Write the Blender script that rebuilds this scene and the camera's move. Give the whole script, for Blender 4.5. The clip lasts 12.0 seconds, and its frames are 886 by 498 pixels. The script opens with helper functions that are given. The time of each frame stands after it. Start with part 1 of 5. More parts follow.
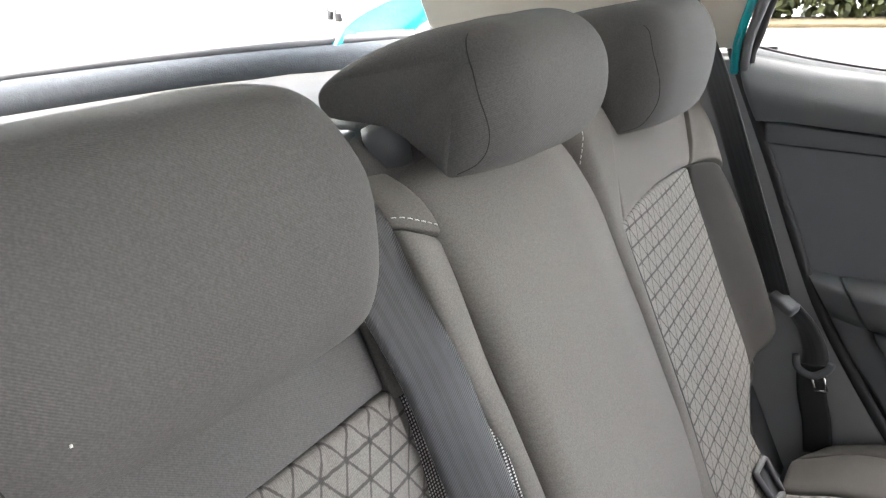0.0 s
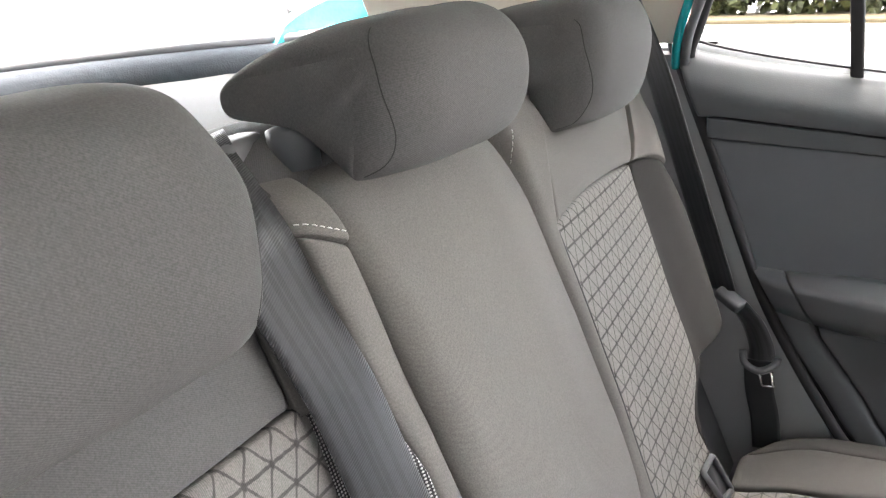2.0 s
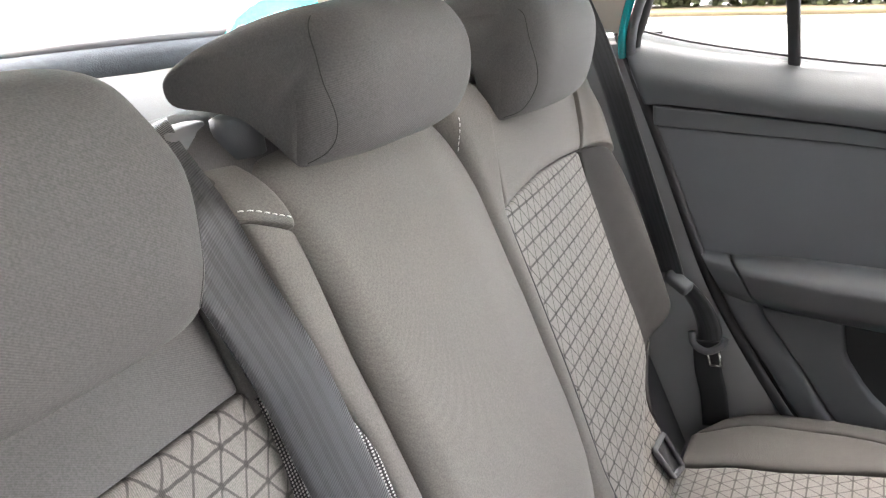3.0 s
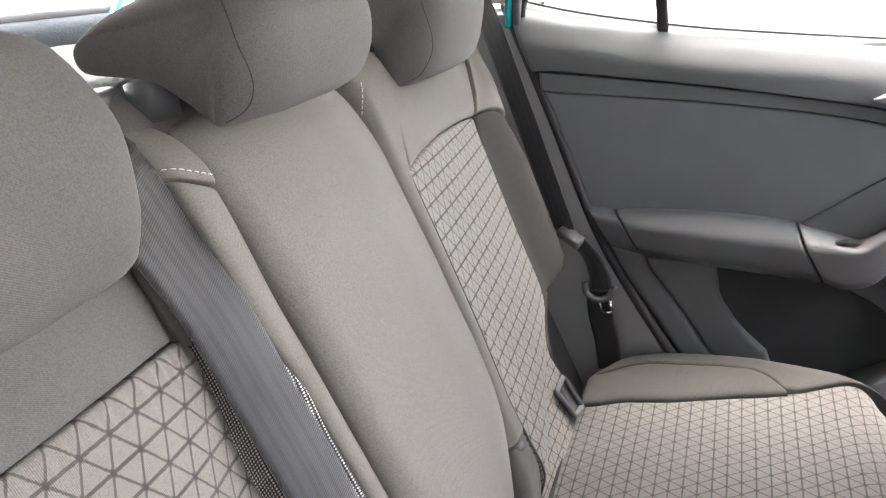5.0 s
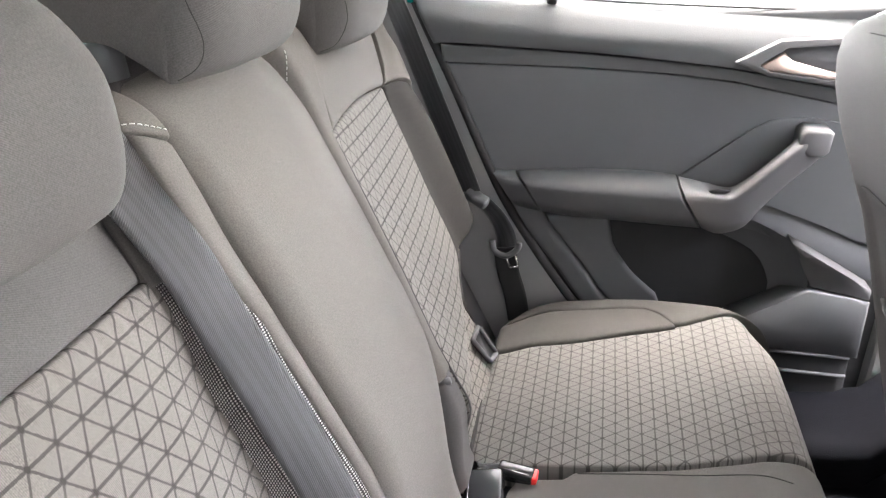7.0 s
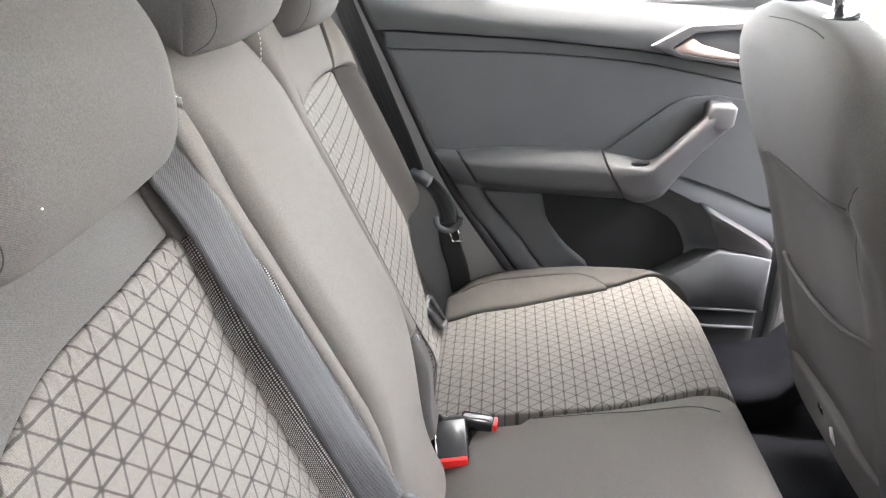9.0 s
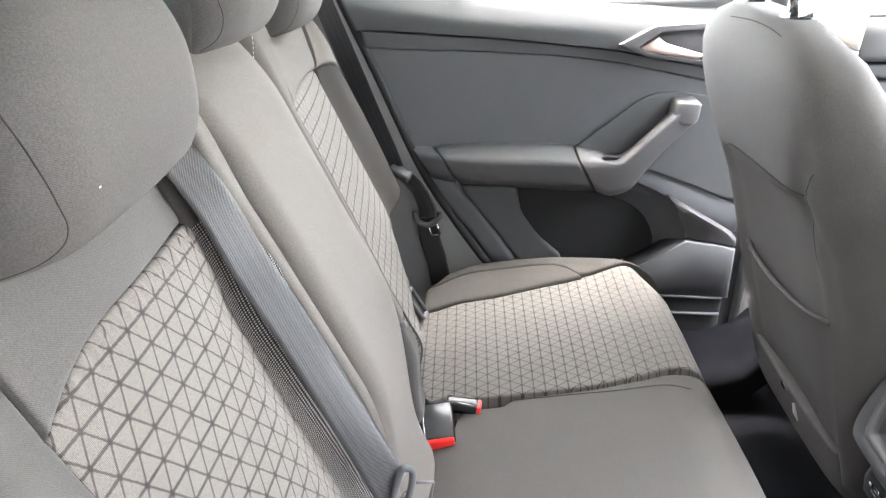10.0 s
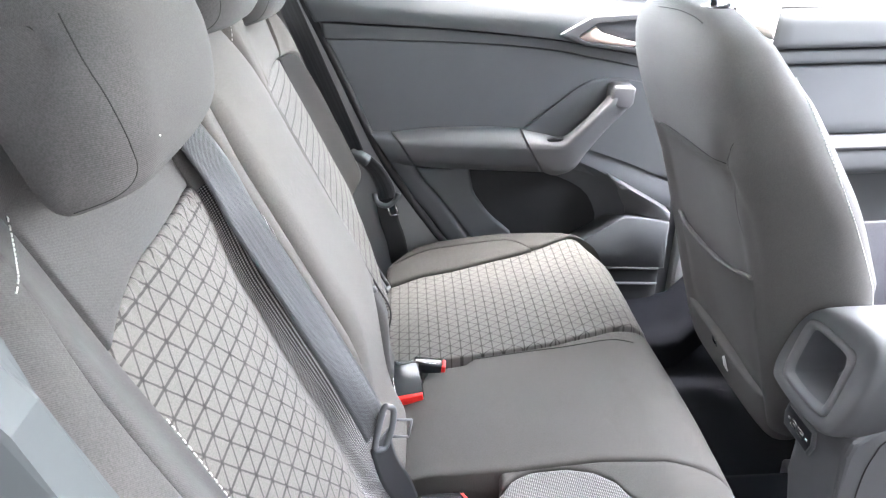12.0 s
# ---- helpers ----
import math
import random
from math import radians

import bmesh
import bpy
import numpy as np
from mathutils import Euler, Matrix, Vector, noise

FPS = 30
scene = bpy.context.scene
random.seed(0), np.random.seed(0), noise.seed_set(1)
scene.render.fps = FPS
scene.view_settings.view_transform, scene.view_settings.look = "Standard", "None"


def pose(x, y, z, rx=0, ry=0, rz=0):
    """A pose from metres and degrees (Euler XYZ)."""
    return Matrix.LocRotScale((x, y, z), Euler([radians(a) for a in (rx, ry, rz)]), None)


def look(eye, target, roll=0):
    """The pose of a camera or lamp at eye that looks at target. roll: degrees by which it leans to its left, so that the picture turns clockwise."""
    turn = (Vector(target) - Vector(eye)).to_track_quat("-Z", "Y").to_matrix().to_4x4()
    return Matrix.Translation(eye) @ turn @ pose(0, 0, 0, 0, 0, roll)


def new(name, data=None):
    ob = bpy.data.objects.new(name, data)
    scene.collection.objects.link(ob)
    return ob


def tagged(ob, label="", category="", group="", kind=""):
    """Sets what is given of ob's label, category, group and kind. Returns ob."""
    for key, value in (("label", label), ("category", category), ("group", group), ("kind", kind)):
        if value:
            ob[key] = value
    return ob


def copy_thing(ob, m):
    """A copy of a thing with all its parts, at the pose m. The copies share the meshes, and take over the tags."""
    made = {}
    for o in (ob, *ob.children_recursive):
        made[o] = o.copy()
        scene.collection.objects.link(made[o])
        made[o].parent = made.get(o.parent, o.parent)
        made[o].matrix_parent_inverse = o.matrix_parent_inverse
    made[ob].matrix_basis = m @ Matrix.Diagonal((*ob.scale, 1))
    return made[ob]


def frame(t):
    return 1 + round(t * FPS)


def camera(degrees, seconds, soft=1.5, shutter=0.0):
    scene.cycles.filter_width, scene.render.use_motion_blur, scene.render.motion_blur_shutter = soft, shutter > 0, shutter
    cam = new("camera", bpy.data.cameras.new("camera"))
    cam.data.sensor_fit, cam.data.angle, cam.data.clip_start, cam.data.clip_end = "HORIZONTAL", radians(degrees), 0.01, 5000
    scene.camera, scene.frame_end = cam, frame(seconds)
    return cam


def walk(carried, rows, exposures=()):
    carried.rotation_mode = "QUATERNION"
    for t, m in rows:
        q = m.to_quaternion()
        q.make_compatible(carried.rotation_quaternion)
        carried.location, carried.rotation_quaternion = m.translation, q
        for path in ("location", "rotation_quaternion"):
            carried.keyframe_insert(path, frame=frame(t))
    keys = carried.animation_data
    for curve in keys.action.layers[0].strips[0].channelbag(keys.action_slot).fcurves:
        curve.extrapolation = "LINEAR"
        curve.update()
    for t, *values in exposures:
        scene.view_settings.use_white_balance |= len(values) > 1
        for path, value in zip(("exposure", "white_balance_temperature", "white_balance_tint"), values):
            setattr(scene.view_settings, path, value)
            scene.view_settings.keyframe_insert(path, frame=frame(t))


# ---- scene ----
from mathutils.bvhtree import BVHTree

# x: towards the car's front, y: across to the far door, z: up from the rear footwell
cam = camera(62.1, 12.0, soft=1.25)
PATH = [
    (0, (0.081, -0.503, 1.058), (-1.017, 1.011, 0.347), -3.4),
    (0.5, (0.079, -0.488, 1.058), (-1.008, 1.033, 0.345), -3.4),
    (1, (0.082, -0.477, 1.057), (-0.993, 1.052, 0.344), -3.5),
    (1.5, (0.09, -0.467, 1.055), (-0.965, 1.074, 0.339), -3.6),
    (2, (0.096, -0.461, 1.051), (-0.927, 1.101, 0.332), -3.6),
    (2.5, (0.104, -0.462, 1.049), (-0.878, 1.121, 0.322), -3.6),
    (3, (0.113, -0.466, 1.048), (-0.821, 1.14, 0.308), -3.6),
    (5, (0.126, -0.517, 1.044), (-0.554, 1.184, 0.24), -3.5),
    (5.5, (0.124, -0.539, 1.044), (-0.484, 1.18, 0.224), -3.4),
    (6, (0.125, -0.562, 1.045), (-0.415, 1.174, 0.21), -3.3),
    (6.5, (0.124, -0.582, 1.042), (-0.348, 1.168, 0.196), -3.2),
    (7, (0.119, -0.601, 1.041), (-0.289, 1.16, 0.186), -3.0),
    (7.5, (0.109, -0.619, 1.038), (-0.233, 1.153, 0.176), -2.8),
    (9.5, (0.055, -0.723, 1.044), (-0.067, 1.073, 0.172), -1.8),
    (10, (0.046, -0.746, 1.047), (-0.034, 1.053, 0.177), -1.7),
    (10.5, (0.036, -0.769, 1.05), (-0.001, 1.031, 0.179), -1.5),
    (11, (0.029, -0.795, 1.054), (0.03, 1.005, 0.182), -1.3),
    (11.5, (0.018, -0.822, 1.055), (0.057, 0.976, 0.18), -1.2),
    (12, (0.015, -0.85, 1.052), (0.089, 0.945, 0.174), -1.1),
]
EXPOSURES = [(0, 5.96, 6800, 12), (3, 6.23, 6950, 14), (7.5, 6.60, 7000, 15), (10, 6.84, 6850, 12), (12, 6.94, 6450, 12)]
walk(cam, [(t, look(eye, target, roll)) for t, eye, target, roll in PATH], EXPOSURES)

# ---- daylight ----
world = bpy.data.worlds.new("sky")
world.use_nodes = True
scene.world = world
wn = world.node_tree
sky = wn.nodes.new("ShaderNodeTexSky")
sky.sky_type = "NISHITA"
sky.sun_disc = False
sky.sun_elevation = radians(83)
sky.sun_rotation = radians(20)
sky.air_density = 1.0
sky.dust_density = 4.0
grey = wn.nodes.new("ShaderNodeRGBToBW")
haze = wn.nodes.new("ShaderNodeMixRGB")
haze.inputs["Fac"].default_value = 0.75
wn.links.new(sky.outputs["Color"], grey.inputs["Color"])
wn.links.new(sky.outputs["Color"], haze.inputs["Color1"])
wn.links.new(grey.outputs["Val"], haze.inputs["Color2"])
wn.links.new(haze.outputs["Color"], wn.nodes["Background"].inputs["Color"])
wn.nodes["Background"].inputs["Strength"].default_value = 0.12
sun = new("sun", bpy.data.lights.new("sun", "SUN"))
sun.data.energy = 0.009
sun.data.angle = radians(36)
sun.data.color = (1.0, 0.97, 0.93)
sun.matrix_world = look((0.5, 1.4, 12), (0, 0, 0))


# ---- materials ----
def material(name, color, rough=0.6, metal=0.0, vary=0.12, scale=14.0, bump=0.0, bump_scale=400.0,
             sheen=0.0, coat=0.0, spec=0.5):
    """A surface with slow mottling of its colour and a fine grain."""
    m = bpy.data.materials.new(name)
    m.use_nodes = True
    nt = m.node_tree
    b = nt.nodes["Principled BSDF"]
    b.inputs["Metallic"].default_value = metal
    b.inputs["Roughness"].default_value = rough
    b.inputs["Sheen Weight"].default_value = sheen
    b.inputs["Sheen Roughness"].default_value = 0.45
    b.inputs["Coat Weight"].default_value = coat
    b.inputs["Specular IOR Level"].default_value = spec
    tc = nt.nodes.new("ShaderNodeTexCoord")
    n1 = nt.nodes.new("ShaderNodeTexNoise")
    n1.inputs["Scale"].default_value = scale
    n1.inputs["Detail"].default_value = 5
    nt.links.new(tc.outputs["Object"], n1.inputs["Vector"])
    mix = nt.nodes.new("ShaderNodeMixRGB")
    mix.inputs["Color1"].default_value = (*[c * (1 - vary) for c in color], 1)
    mix.inputs["Color2"].default_value = (*[min(1, c * (1 + vary)) for c in color], 1)
    nt.links.new(n1.outputs["Fac"], mix.inputs["Fac"])
    nt.links.new(mix.outputs["Color"], b.inputs["Base Color"])
    if bump:
        n2 = nt.nodes.new("ShaderNodeTexNoise")
        n2.inputs["Scale"].default_value = bump_scale
        n2.inputs["Detail"].default_value = 3
        nt.links.new(tc.outputs["Object"], n2.inputs["Vector"])
        bp = nt.nodes.new("ShaderNodeBump")
        bp.inputs["Strength"].default_value = bump
        bp.inputs["Distance"].default_value = 0.001
        nt.links.new(n2.outputs["Fac"], bp.inputs["Height"])
        nt.links.new(bp.outputs["Normal"], b.inputs["Normal"])
    return m


def math_node(nt, op, a, b=None, c=None):
    n = nt.nodes.new("ShaderNodeMath")
    n.operation = op
    for i, v in enumerate((a, b, c)):
        if v is None:
            continue
        if isinstance(v, (int, float)):
            n.inputs[i].default_value = v
        else:
            nt.links.new(v, n.inputs[i])
    return n.outputs[0]


def uv_axes(nt):
    uv = nt.nodes.new("ShaderNodeUVMap")
    uv.uv_map = "cloth"
    sep = nt.nodes.new("ShaderNodeSeparateXYZ")
    nt.links.new(uv.outputs["UV"], sep.inputs["Vector"])
    return sep.outputs["X"], sep.outputs["Y"]


def fabric(name, color, twill=0.0013, slant=(0.7, 1.0), strength=0.25, vary=0.10, sheen=0.03, contrast=0.16, rough=0.85, speckle=0.30):
    """Woven twill: fine diagonal ribs on the cloth's own axes, with fuzz and slow mottling."""
    m = material(name, color, rough=rough, vary=vary, scale=9.0, sheen=sheen, spec=0.25)
    nt = m.node_tree
    b = nt.nodes["Principled BSDF"]
    u, v = uv_axes(nt)
    k = 2 * math.pi / twill
    phase = math_node(nt, "ADD", math_node(nt, "MULTIPLY", u, k * slant[0]), math_node(nt, "MULTIPLY", v, k * slant[1]))
    rib = math_node(nt, "MULTIPLY_ADD", math_node(nt, "SINE", phase), 0.5, 0.5)
    tc = nt.nodes.new("ShaderNodeTexCoord")
    fuzz = nt.nodes.new("ShaderNodeTexNoise")
    fuzz.inputs["Scale"].default_value = 700
    fuzz.inputs["Detail"].default_value = 2
    nt.links.new(tc.outputs["Object"], fuzz.inputs["Vector"])
    height = math_node(nt, "ADD", math_node(nt, "MULTIPLY", rib, 0.7), fuzz.outputs["Fac"])
    bp = nt.nodes.new("ShaderNodeBump")
    bp.inputs["Strength"].default_value = strength
    bp.inputs["Distance"].default_value = 0.0006
    nt.links.new(height, bp.inputs["Height"])
    nt.links.new(bp.outputs["Normal"], b.inputs["Normal"])
    old = b.inputs["Base Color"].links[0].from_socket
    shade = nt.nodes.new("ShaderNodeMixRGB")
    shade.blend_type = "MULTIPLY"
    shade.inputs["Fac"].default_value = contrast
    nt.links.new(old, shade.inputs["Color1"])
    ramp = math_node(nt, "MULTIPLY_ADD", math_node(nt, "MULTIPLY", rib, fuzz.outputs["Fac"]), 1.6, 0.3)
    nt.links.new(ramp, shade.inputs["Color2"])
    fleck = nt.nodes.new("ShaderNodeTexNoise")
    fleck.inputs["Scale"].default_value = 850
    fleck.inputs["Detail"].default_value = 2
    nt.links.new(tc.outputs["Object"], fleck.inputs["Vector"])
    spread_out = nt.nodes.new("ShaderNodeMapRange")
    spread_out.inputs["From Min"].default_value = 0.32
    spread_out.inputs["From Max"].default_value = 0.68
    spread_out.inputs["To Min"].default_value = 1 - 0.5 * speckle
    spread_out.inputs["To Max"].default_value = 1 + 0.5 * speckle
    nt.links.new(fleck.outputs["Fac"], spread_out.inputs["Value"])
    heather = nt.nodes.new("ShaderNodeMixRGB")
    heather.blend_type = "MULTIPLY"
    heather.inputs["Fac"].default_value = 1.0
    nt.links.new(shade.outputs["Color"], heather.inputs["Color1"])
    nt.links.new(spread_out.outputs["Result"], heather.inputs["Color2"])
    nt.links.new(heather.outputs["Color"], b.inputs["Base Color"])
    return m


def lattice_fabric(name, ground, line, pitch=0.0222, row=0.0190, at=(0.0, 0.0)):
    """Woven cloth with a triangle lattice: rows across, two sets of slants and a dark knot where they cross."""
    m = fabric(name, ground, twill=0.0011, slant=(1.0, 0.0), strength=0.35, vary=0.06, sheen=0.06, contrast=0.25)
    nt = m.node_tree
    b = nt.nodes["Principled BSDF"]
    u, v = uv_axes(nt)
    wob = nt.nodes.new("ShaderNodeTexNoise")
    wob.inputs["Scale"].default_value = 35
    tc = nt.nodes.new("ShaderNodeTexCoord")
    nt.links.new(tc.outputs["Object"], wob.inputs["Vector"])
    fine = nt.nodes.new("ShaderNodeTexNoise")
    fine.inputs["Scale"].default_value = 420
    nt.links.new(tc.outputs["Object"], fine.inputs["Vector"])
    jig = math_node(nt, "MULTIPLY_ADD", fine.outputs["Fac"], 0.05, -0.025)
    a = math_node(nt, "ADD", math_node(nt, "DIVIDE", math_node(nt, "SUBTRACT", u, at[0]), pitch), jig)
    r = math_node(nt, "ADD", math_node(nt, "DIVIDE", math_node(nt, "SUBTRACT", v, at[1]), row), jig)
    half = math_node(nt, "MULTIPLY", r, 0.5)

    def dist(x):
        return math_node(nt, "ABSOLUTE", math_node(nt, "SUBTRACT", math_node(nt, "FRACT", x), 0.5))

    d0 = dist(math_node(nt, "ADD", r, 0.5))
    d1 = dist(math_node(nt, "ADD", math_node(nt, "ADD", a, half), 0.5))
    d2 = dist(math_node(nt, "ADD", math_node(nt, "SUBTRACT", a, half), 0.5))

    def band(d, w):
        n = nt.nodes.new("ShaderNodeMapRange")
        n.inputs["From Min"].default_value = w
        n.inputs["From Max"].default_value = w * 0.55
        nt.links.new(d, n.inputs["Value"])
        return n.outputs["Result"]

    l0, l1, l2 = band(d0, 0.080), band(d1, 0.056), band(d2, 0.056)
    knot = band(math_node(nt, "MAXIMUM", math_node(nt, "MULTIPLY", d0, 0.75), math_node(nt, "MAXIMUM", d1, d2)), 0.150)
    slants = math_node(nt, "MULTIPLY", math_node(nt, "MAXIMUM", l1, l2), 0.80)
    lines = math_node(nt, "MAXIMUM", math_node(nt, "MAXIMUM", math_node(nt, "MULTIPLY", l0, 0.86), slants), knot)
    lines = math_node(nt, "MULTIPLY", lines, math_node(nt, "MULTIPLY_ADD", wob.outputs["Fac"], 0.5, 0.65))
    mix = nt.nodes.new("ShaderNodeMixRGB")
    nt.links.new(math_node(nt, "MINIMUM", lines, 1.0), mix.inputs["Fac"])
    nt.links.new(b.inputs["Base Color"].links[0].from_socket, mix.inputs["Color1"])
    mix.inputs["Color2"].default_value = (*line, 1)
    nt.links.new(mix.outputs["Color"], b.inputs["Base Color"])
    return m


def mesh_fabric(name, dark, light, step=0.0026):
    """Open-weave cloth: light knots on a dark ground."""
    m = material(name, dark, rough=0.8, sheen=0.2, spec=0.3)
    nt = m.node_tree
    b = nt.nodes["Principled BSDF"]
    u, v = uv_axes(nt)
    k = 2 * math.pi / step
    p = math_node(nt, "SINE", math_node(nt, "MULTIPLY", math_node(nt, "ADD", u, v), k * 0.7))
    q = math_node(nt, "SINE", math_node(nt, "MULTIPLY", math_node(nt, "SUBTRACT", u, v), k * 0.7))
    dots = math_node(nt, "MULTIPLY", p, q)
    lift = nt.nodes.new("ShaderNodeMapRange")
    lift.inputs["From Min"].default_value = 0.05
    lift.inputs["From Max"].default_value = 0.60
    nt.links.new(dots, lift.inputs["Value"])
    mix = nt.nodes.new("ShaderNodeMixRGB")
    mix.inputs["Color1"].default_value = (*dark, 1)
    mix.inputs["Color2"].default_value = (*light, 1)
    nt.links.new(lift.outputs["Result"], mix.inputs["Fac"])
    nt.links.new(mix.outputs["Color"], b.inputs["Base Color"])
    bp = nt.nodes.new("ShaderNodeBump")
    bp.inputs["Strength"].default_value = 0.6
    bp.inputs["Distance"].default_value = 0.0006
    nt.links.new(dots, bp.inputs["Height"])
    nt.links.new(bp.outputs["Normal"], b.inputs["Normal"])
    return m


def webbing(name, color):
    """Seat-belt strap: slanting ribs across, with lengthwise bands."""
    m = material(name, color, rough=0.36, vary=0.1, scale=20, sheen=0.18, spec=0.5)
    nt = m.node_tree
    b = nt.nodes["Principled BSDF"]
    u, v = uv_axes(nt)
    fold = math_node(nt, "ABSOLUTE", u)
    k = 2 * math.pi / 0.0019
    rib = math_node(nt, "SINE", math_node(nt, "MULTIPLY", math_node(nt, "ADD", v, math_node(nt, "MULTIPLY", u, 0.55)), k))
    lane = math_node(nt, "SINE", math_node(nt, "MULTIPLY", fold, 2 * math.pi / 0.0094))
    lanes = math_node(nt, "GREATER_THAN", lane, 0.35)
    height = math_node(nt, "ADD", rib, math_node(nt, "MULTIPLY", lanes, 0.10))
    bp = nt.nodes.new("ShaderNodeBump")
    bp.inputs["Strength"].default_value = 0.4
    bp.inputs["Distance"].default_value = 0.0005
    nt.links.new(height, bp.inputs["Height"])
    nt.links.new(bp.outputs["Normal"], b.inputs["Normal"])
    old = b.inputs["Base Color"].links[0].from_socket
    mul = nt.nodes.new("ShaderNodeMixRGB")
    mul.blend_type = "MULTIPLY"
    mul.inputs["Fac"].default_value = 1.0
    nt.links.new(old, mul.inputs["Color1"])
    tone = math_node(nt, "MULTIPLY_ADD", rib, 0.16, math_node(nt, "MULTIPLY_ADD", lanes, -0.42, 1.15))
    nt.links.new(tone, mul.inputs["Color2"])
    nt.links.new(mul.outputs["Color"], b.inputs["Base Color"])
    return m


def glass_material():
    """Grey-tinted rear side glass; the tint is added to dim the overbright outside."""
    m = bpy.data.materials.new("outside_dimming_glass")
    m.use_nodes = True
    b = m.node_tree.nodes["Principled BSDF"]
    b.inputs["Base Color"].default_value = (0.36, 0.372, 0.368, 1)
    b.inputs["Roughness"].default_value = 0.02
    b.inputs["Transmission Weight"].default_value = 1.0
    b.inputs["IOR"].default_value = 1.05
    return m


DARK = fabric("charcoal_twill", (0.092, 0.089, 0.087))
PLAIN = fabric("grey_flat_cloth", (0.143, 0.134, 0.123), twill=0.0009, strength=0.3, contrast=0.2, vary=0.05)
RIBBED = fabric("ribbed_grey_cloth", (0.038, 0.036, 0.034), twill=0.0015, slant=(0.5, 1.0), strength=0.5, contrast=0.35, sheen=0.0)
# charcoal twill made lighter: light from the near doorway is in its colour
SEATBACK_LIT = fabric("front_seat_twill_lit", (0.106, 0.103, 0.100))
# far cushion bolster cloth, its colour shaded down against the strong top light
SIDE_SHADED = fabric("side_bolster_cloth_shaded", (0.050, 0.048, 0.045), twill=0.0009, strength=0.3, contrast=0.2, vary=0.06, sheen=0.0)
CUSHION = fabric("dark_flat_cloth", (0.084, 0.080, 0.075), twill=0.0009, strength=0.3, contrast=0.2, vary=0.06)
# one lattice cloth in three tones: uneven light is put into the ground colours
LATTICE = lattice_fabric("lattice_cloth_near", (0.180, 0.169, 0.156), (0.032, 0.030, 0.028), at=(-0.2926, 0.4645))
LATTICE_FAR_LIT = lattice_fabric("lattice_cloth_far_lit", (0.215, 0.203, 0.187), (0.028, 0.026, 0.024), at=(0.3432, 0.4528))
LATTICE_SEAT_SHADED = lattice_fabric("lattice_cloth_cushion_shaded", (0.126, 0.121, 0.115), (0.028, 0.026, 0.024), pitch=0.0212, row=0.0177, at=(0.3068, 0.1211))
MESH = mesh_fabric("speckled_mesh_cloth", (0.030, 0.028, 0.028), (0.62, 0.59, 0.58), step=0.0036)
PALE_MESH = mesh_fabric("pale_mesh_cloth", (0.065, 0.063, 0.062), (0.36, 0.35, 0.34), step=0.0034)
BELT = webbing("belt_webbing", (0.031, 0.0321, 0.0345))
THREAD = material("white_thread", (0.75, 0.74, 0.70), rough=0.7)
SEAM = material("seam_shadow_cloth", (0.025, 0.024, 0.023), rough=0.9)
PLASTIC = material("grained_grey_plastic", (0.090, 0.094, 0.099), rough=0.55, bump=0.25, bump_scale=900, vary=0.06)
SOFT = material("soft_touch_door_trim", (0.092, 0.097, 0.102), rough=0.72, spec=0.3, bump=0.2, bump_scale=700, vary=0.06)
INSERT = material("dark_door_insert", (0.091, 0.096, 0.103), rough=0.6, bump=0.25, bump_scale=800, vary=0.08)
# door plastic with the shade of pocket and foot put into its colour
POCKET = material("shaded_door_plastic", (0.032, 0.033, 0.035), rough=0.8, spec=0.15, bump=0.25, bump_scale=800, vary=0.08)
SATIN = material("satin_grey_plastic", (0.13, 0.13, 0.135), rough=0.48, vary=0.05, bump=0.05)
ARM_REST = material("smooth_armrest_plastic", (0.080, 0.083, 0.088), rough=0.38, bump=0.06, bump_scale=900, vary=0.05)
BLACK = material("black_plastic", (0.018, 0.019, 0.021), rough=0.42, vary=0.15)
GLOSS = material("gloss_black_plastic", (0.02, 0.021, 0.023), rough=0.18, vary=0.1)
CHROME = material("chrome", (0.75, 0.75, 0.76), rough=0.12, metal=1.0, vary=0.03)
COPPER = material("brushed_warm_metal", (0.62, 0.50, 0.44), rough=0.32, metal=0.8, vary=0.06)
RED = material("red_plastic", (0.75, 0.025, 0.022), rough=0.35, vary=0.06)
CREAM = material("cream_headliner", (0.62, 0.58, 0.51), rough=0.9, bump=0.3, bump_scale=600, vary=0.05, sheen=0.1)
PILLAR_GREY = material("grey_pillar_trim", (0.27, 0.275, 0.275), rough=0.5, bump=0.15, bump_scale=800, vary=0.05)
CARPET = material("black_carpet", (0.007, 0.0075, 0.010), rough=0.95, bump=0.8, bump_scale=500, vary=0.3, sheen=0.0, spec=0.1)
LIGHT_TRIM = material("light_grey_side_trim", (0.24, 0.245, 0.248), rough=0.5, bump=0.15, bump_scale=800, vary=0.05)
SHELF = material("fuzzy_grey_shelf", (0.048, 0.054, 0.060), rough=0.95, bump=0.8, bump_scale=350, vary=0.25, scale=60, spec=0.1)
SHELF_LIGHT = material("pale_boot_trim", (0.050, 0.045, 0.037), rough=0.8, bump=0.3, bump_scale=500, vary=0.08)
TEAL = material("teal_car_paint", (0.0, 0.30, 0.33), rough=0.25, coat=1.0, vary=0.04)
RUBBER = material("black_rubber_seal", (0.015, 0.015, 0.016), rough=0.7, vary=0.1)
PAPER = material("white_paper_tag", (0.75, 0.75, 0.74), rough=0.7)
CONSOLE = material("console_grey_plastic", (0.105, 0.108, 0.112), rough=0.45, bump=0.12, bump_scale=900, vary=0.05)
JAMB = material("pale_teal_jamb_paint", (0.038, 0.045, 0.048), rough=0.6, coat=0.0, vary=0.04)
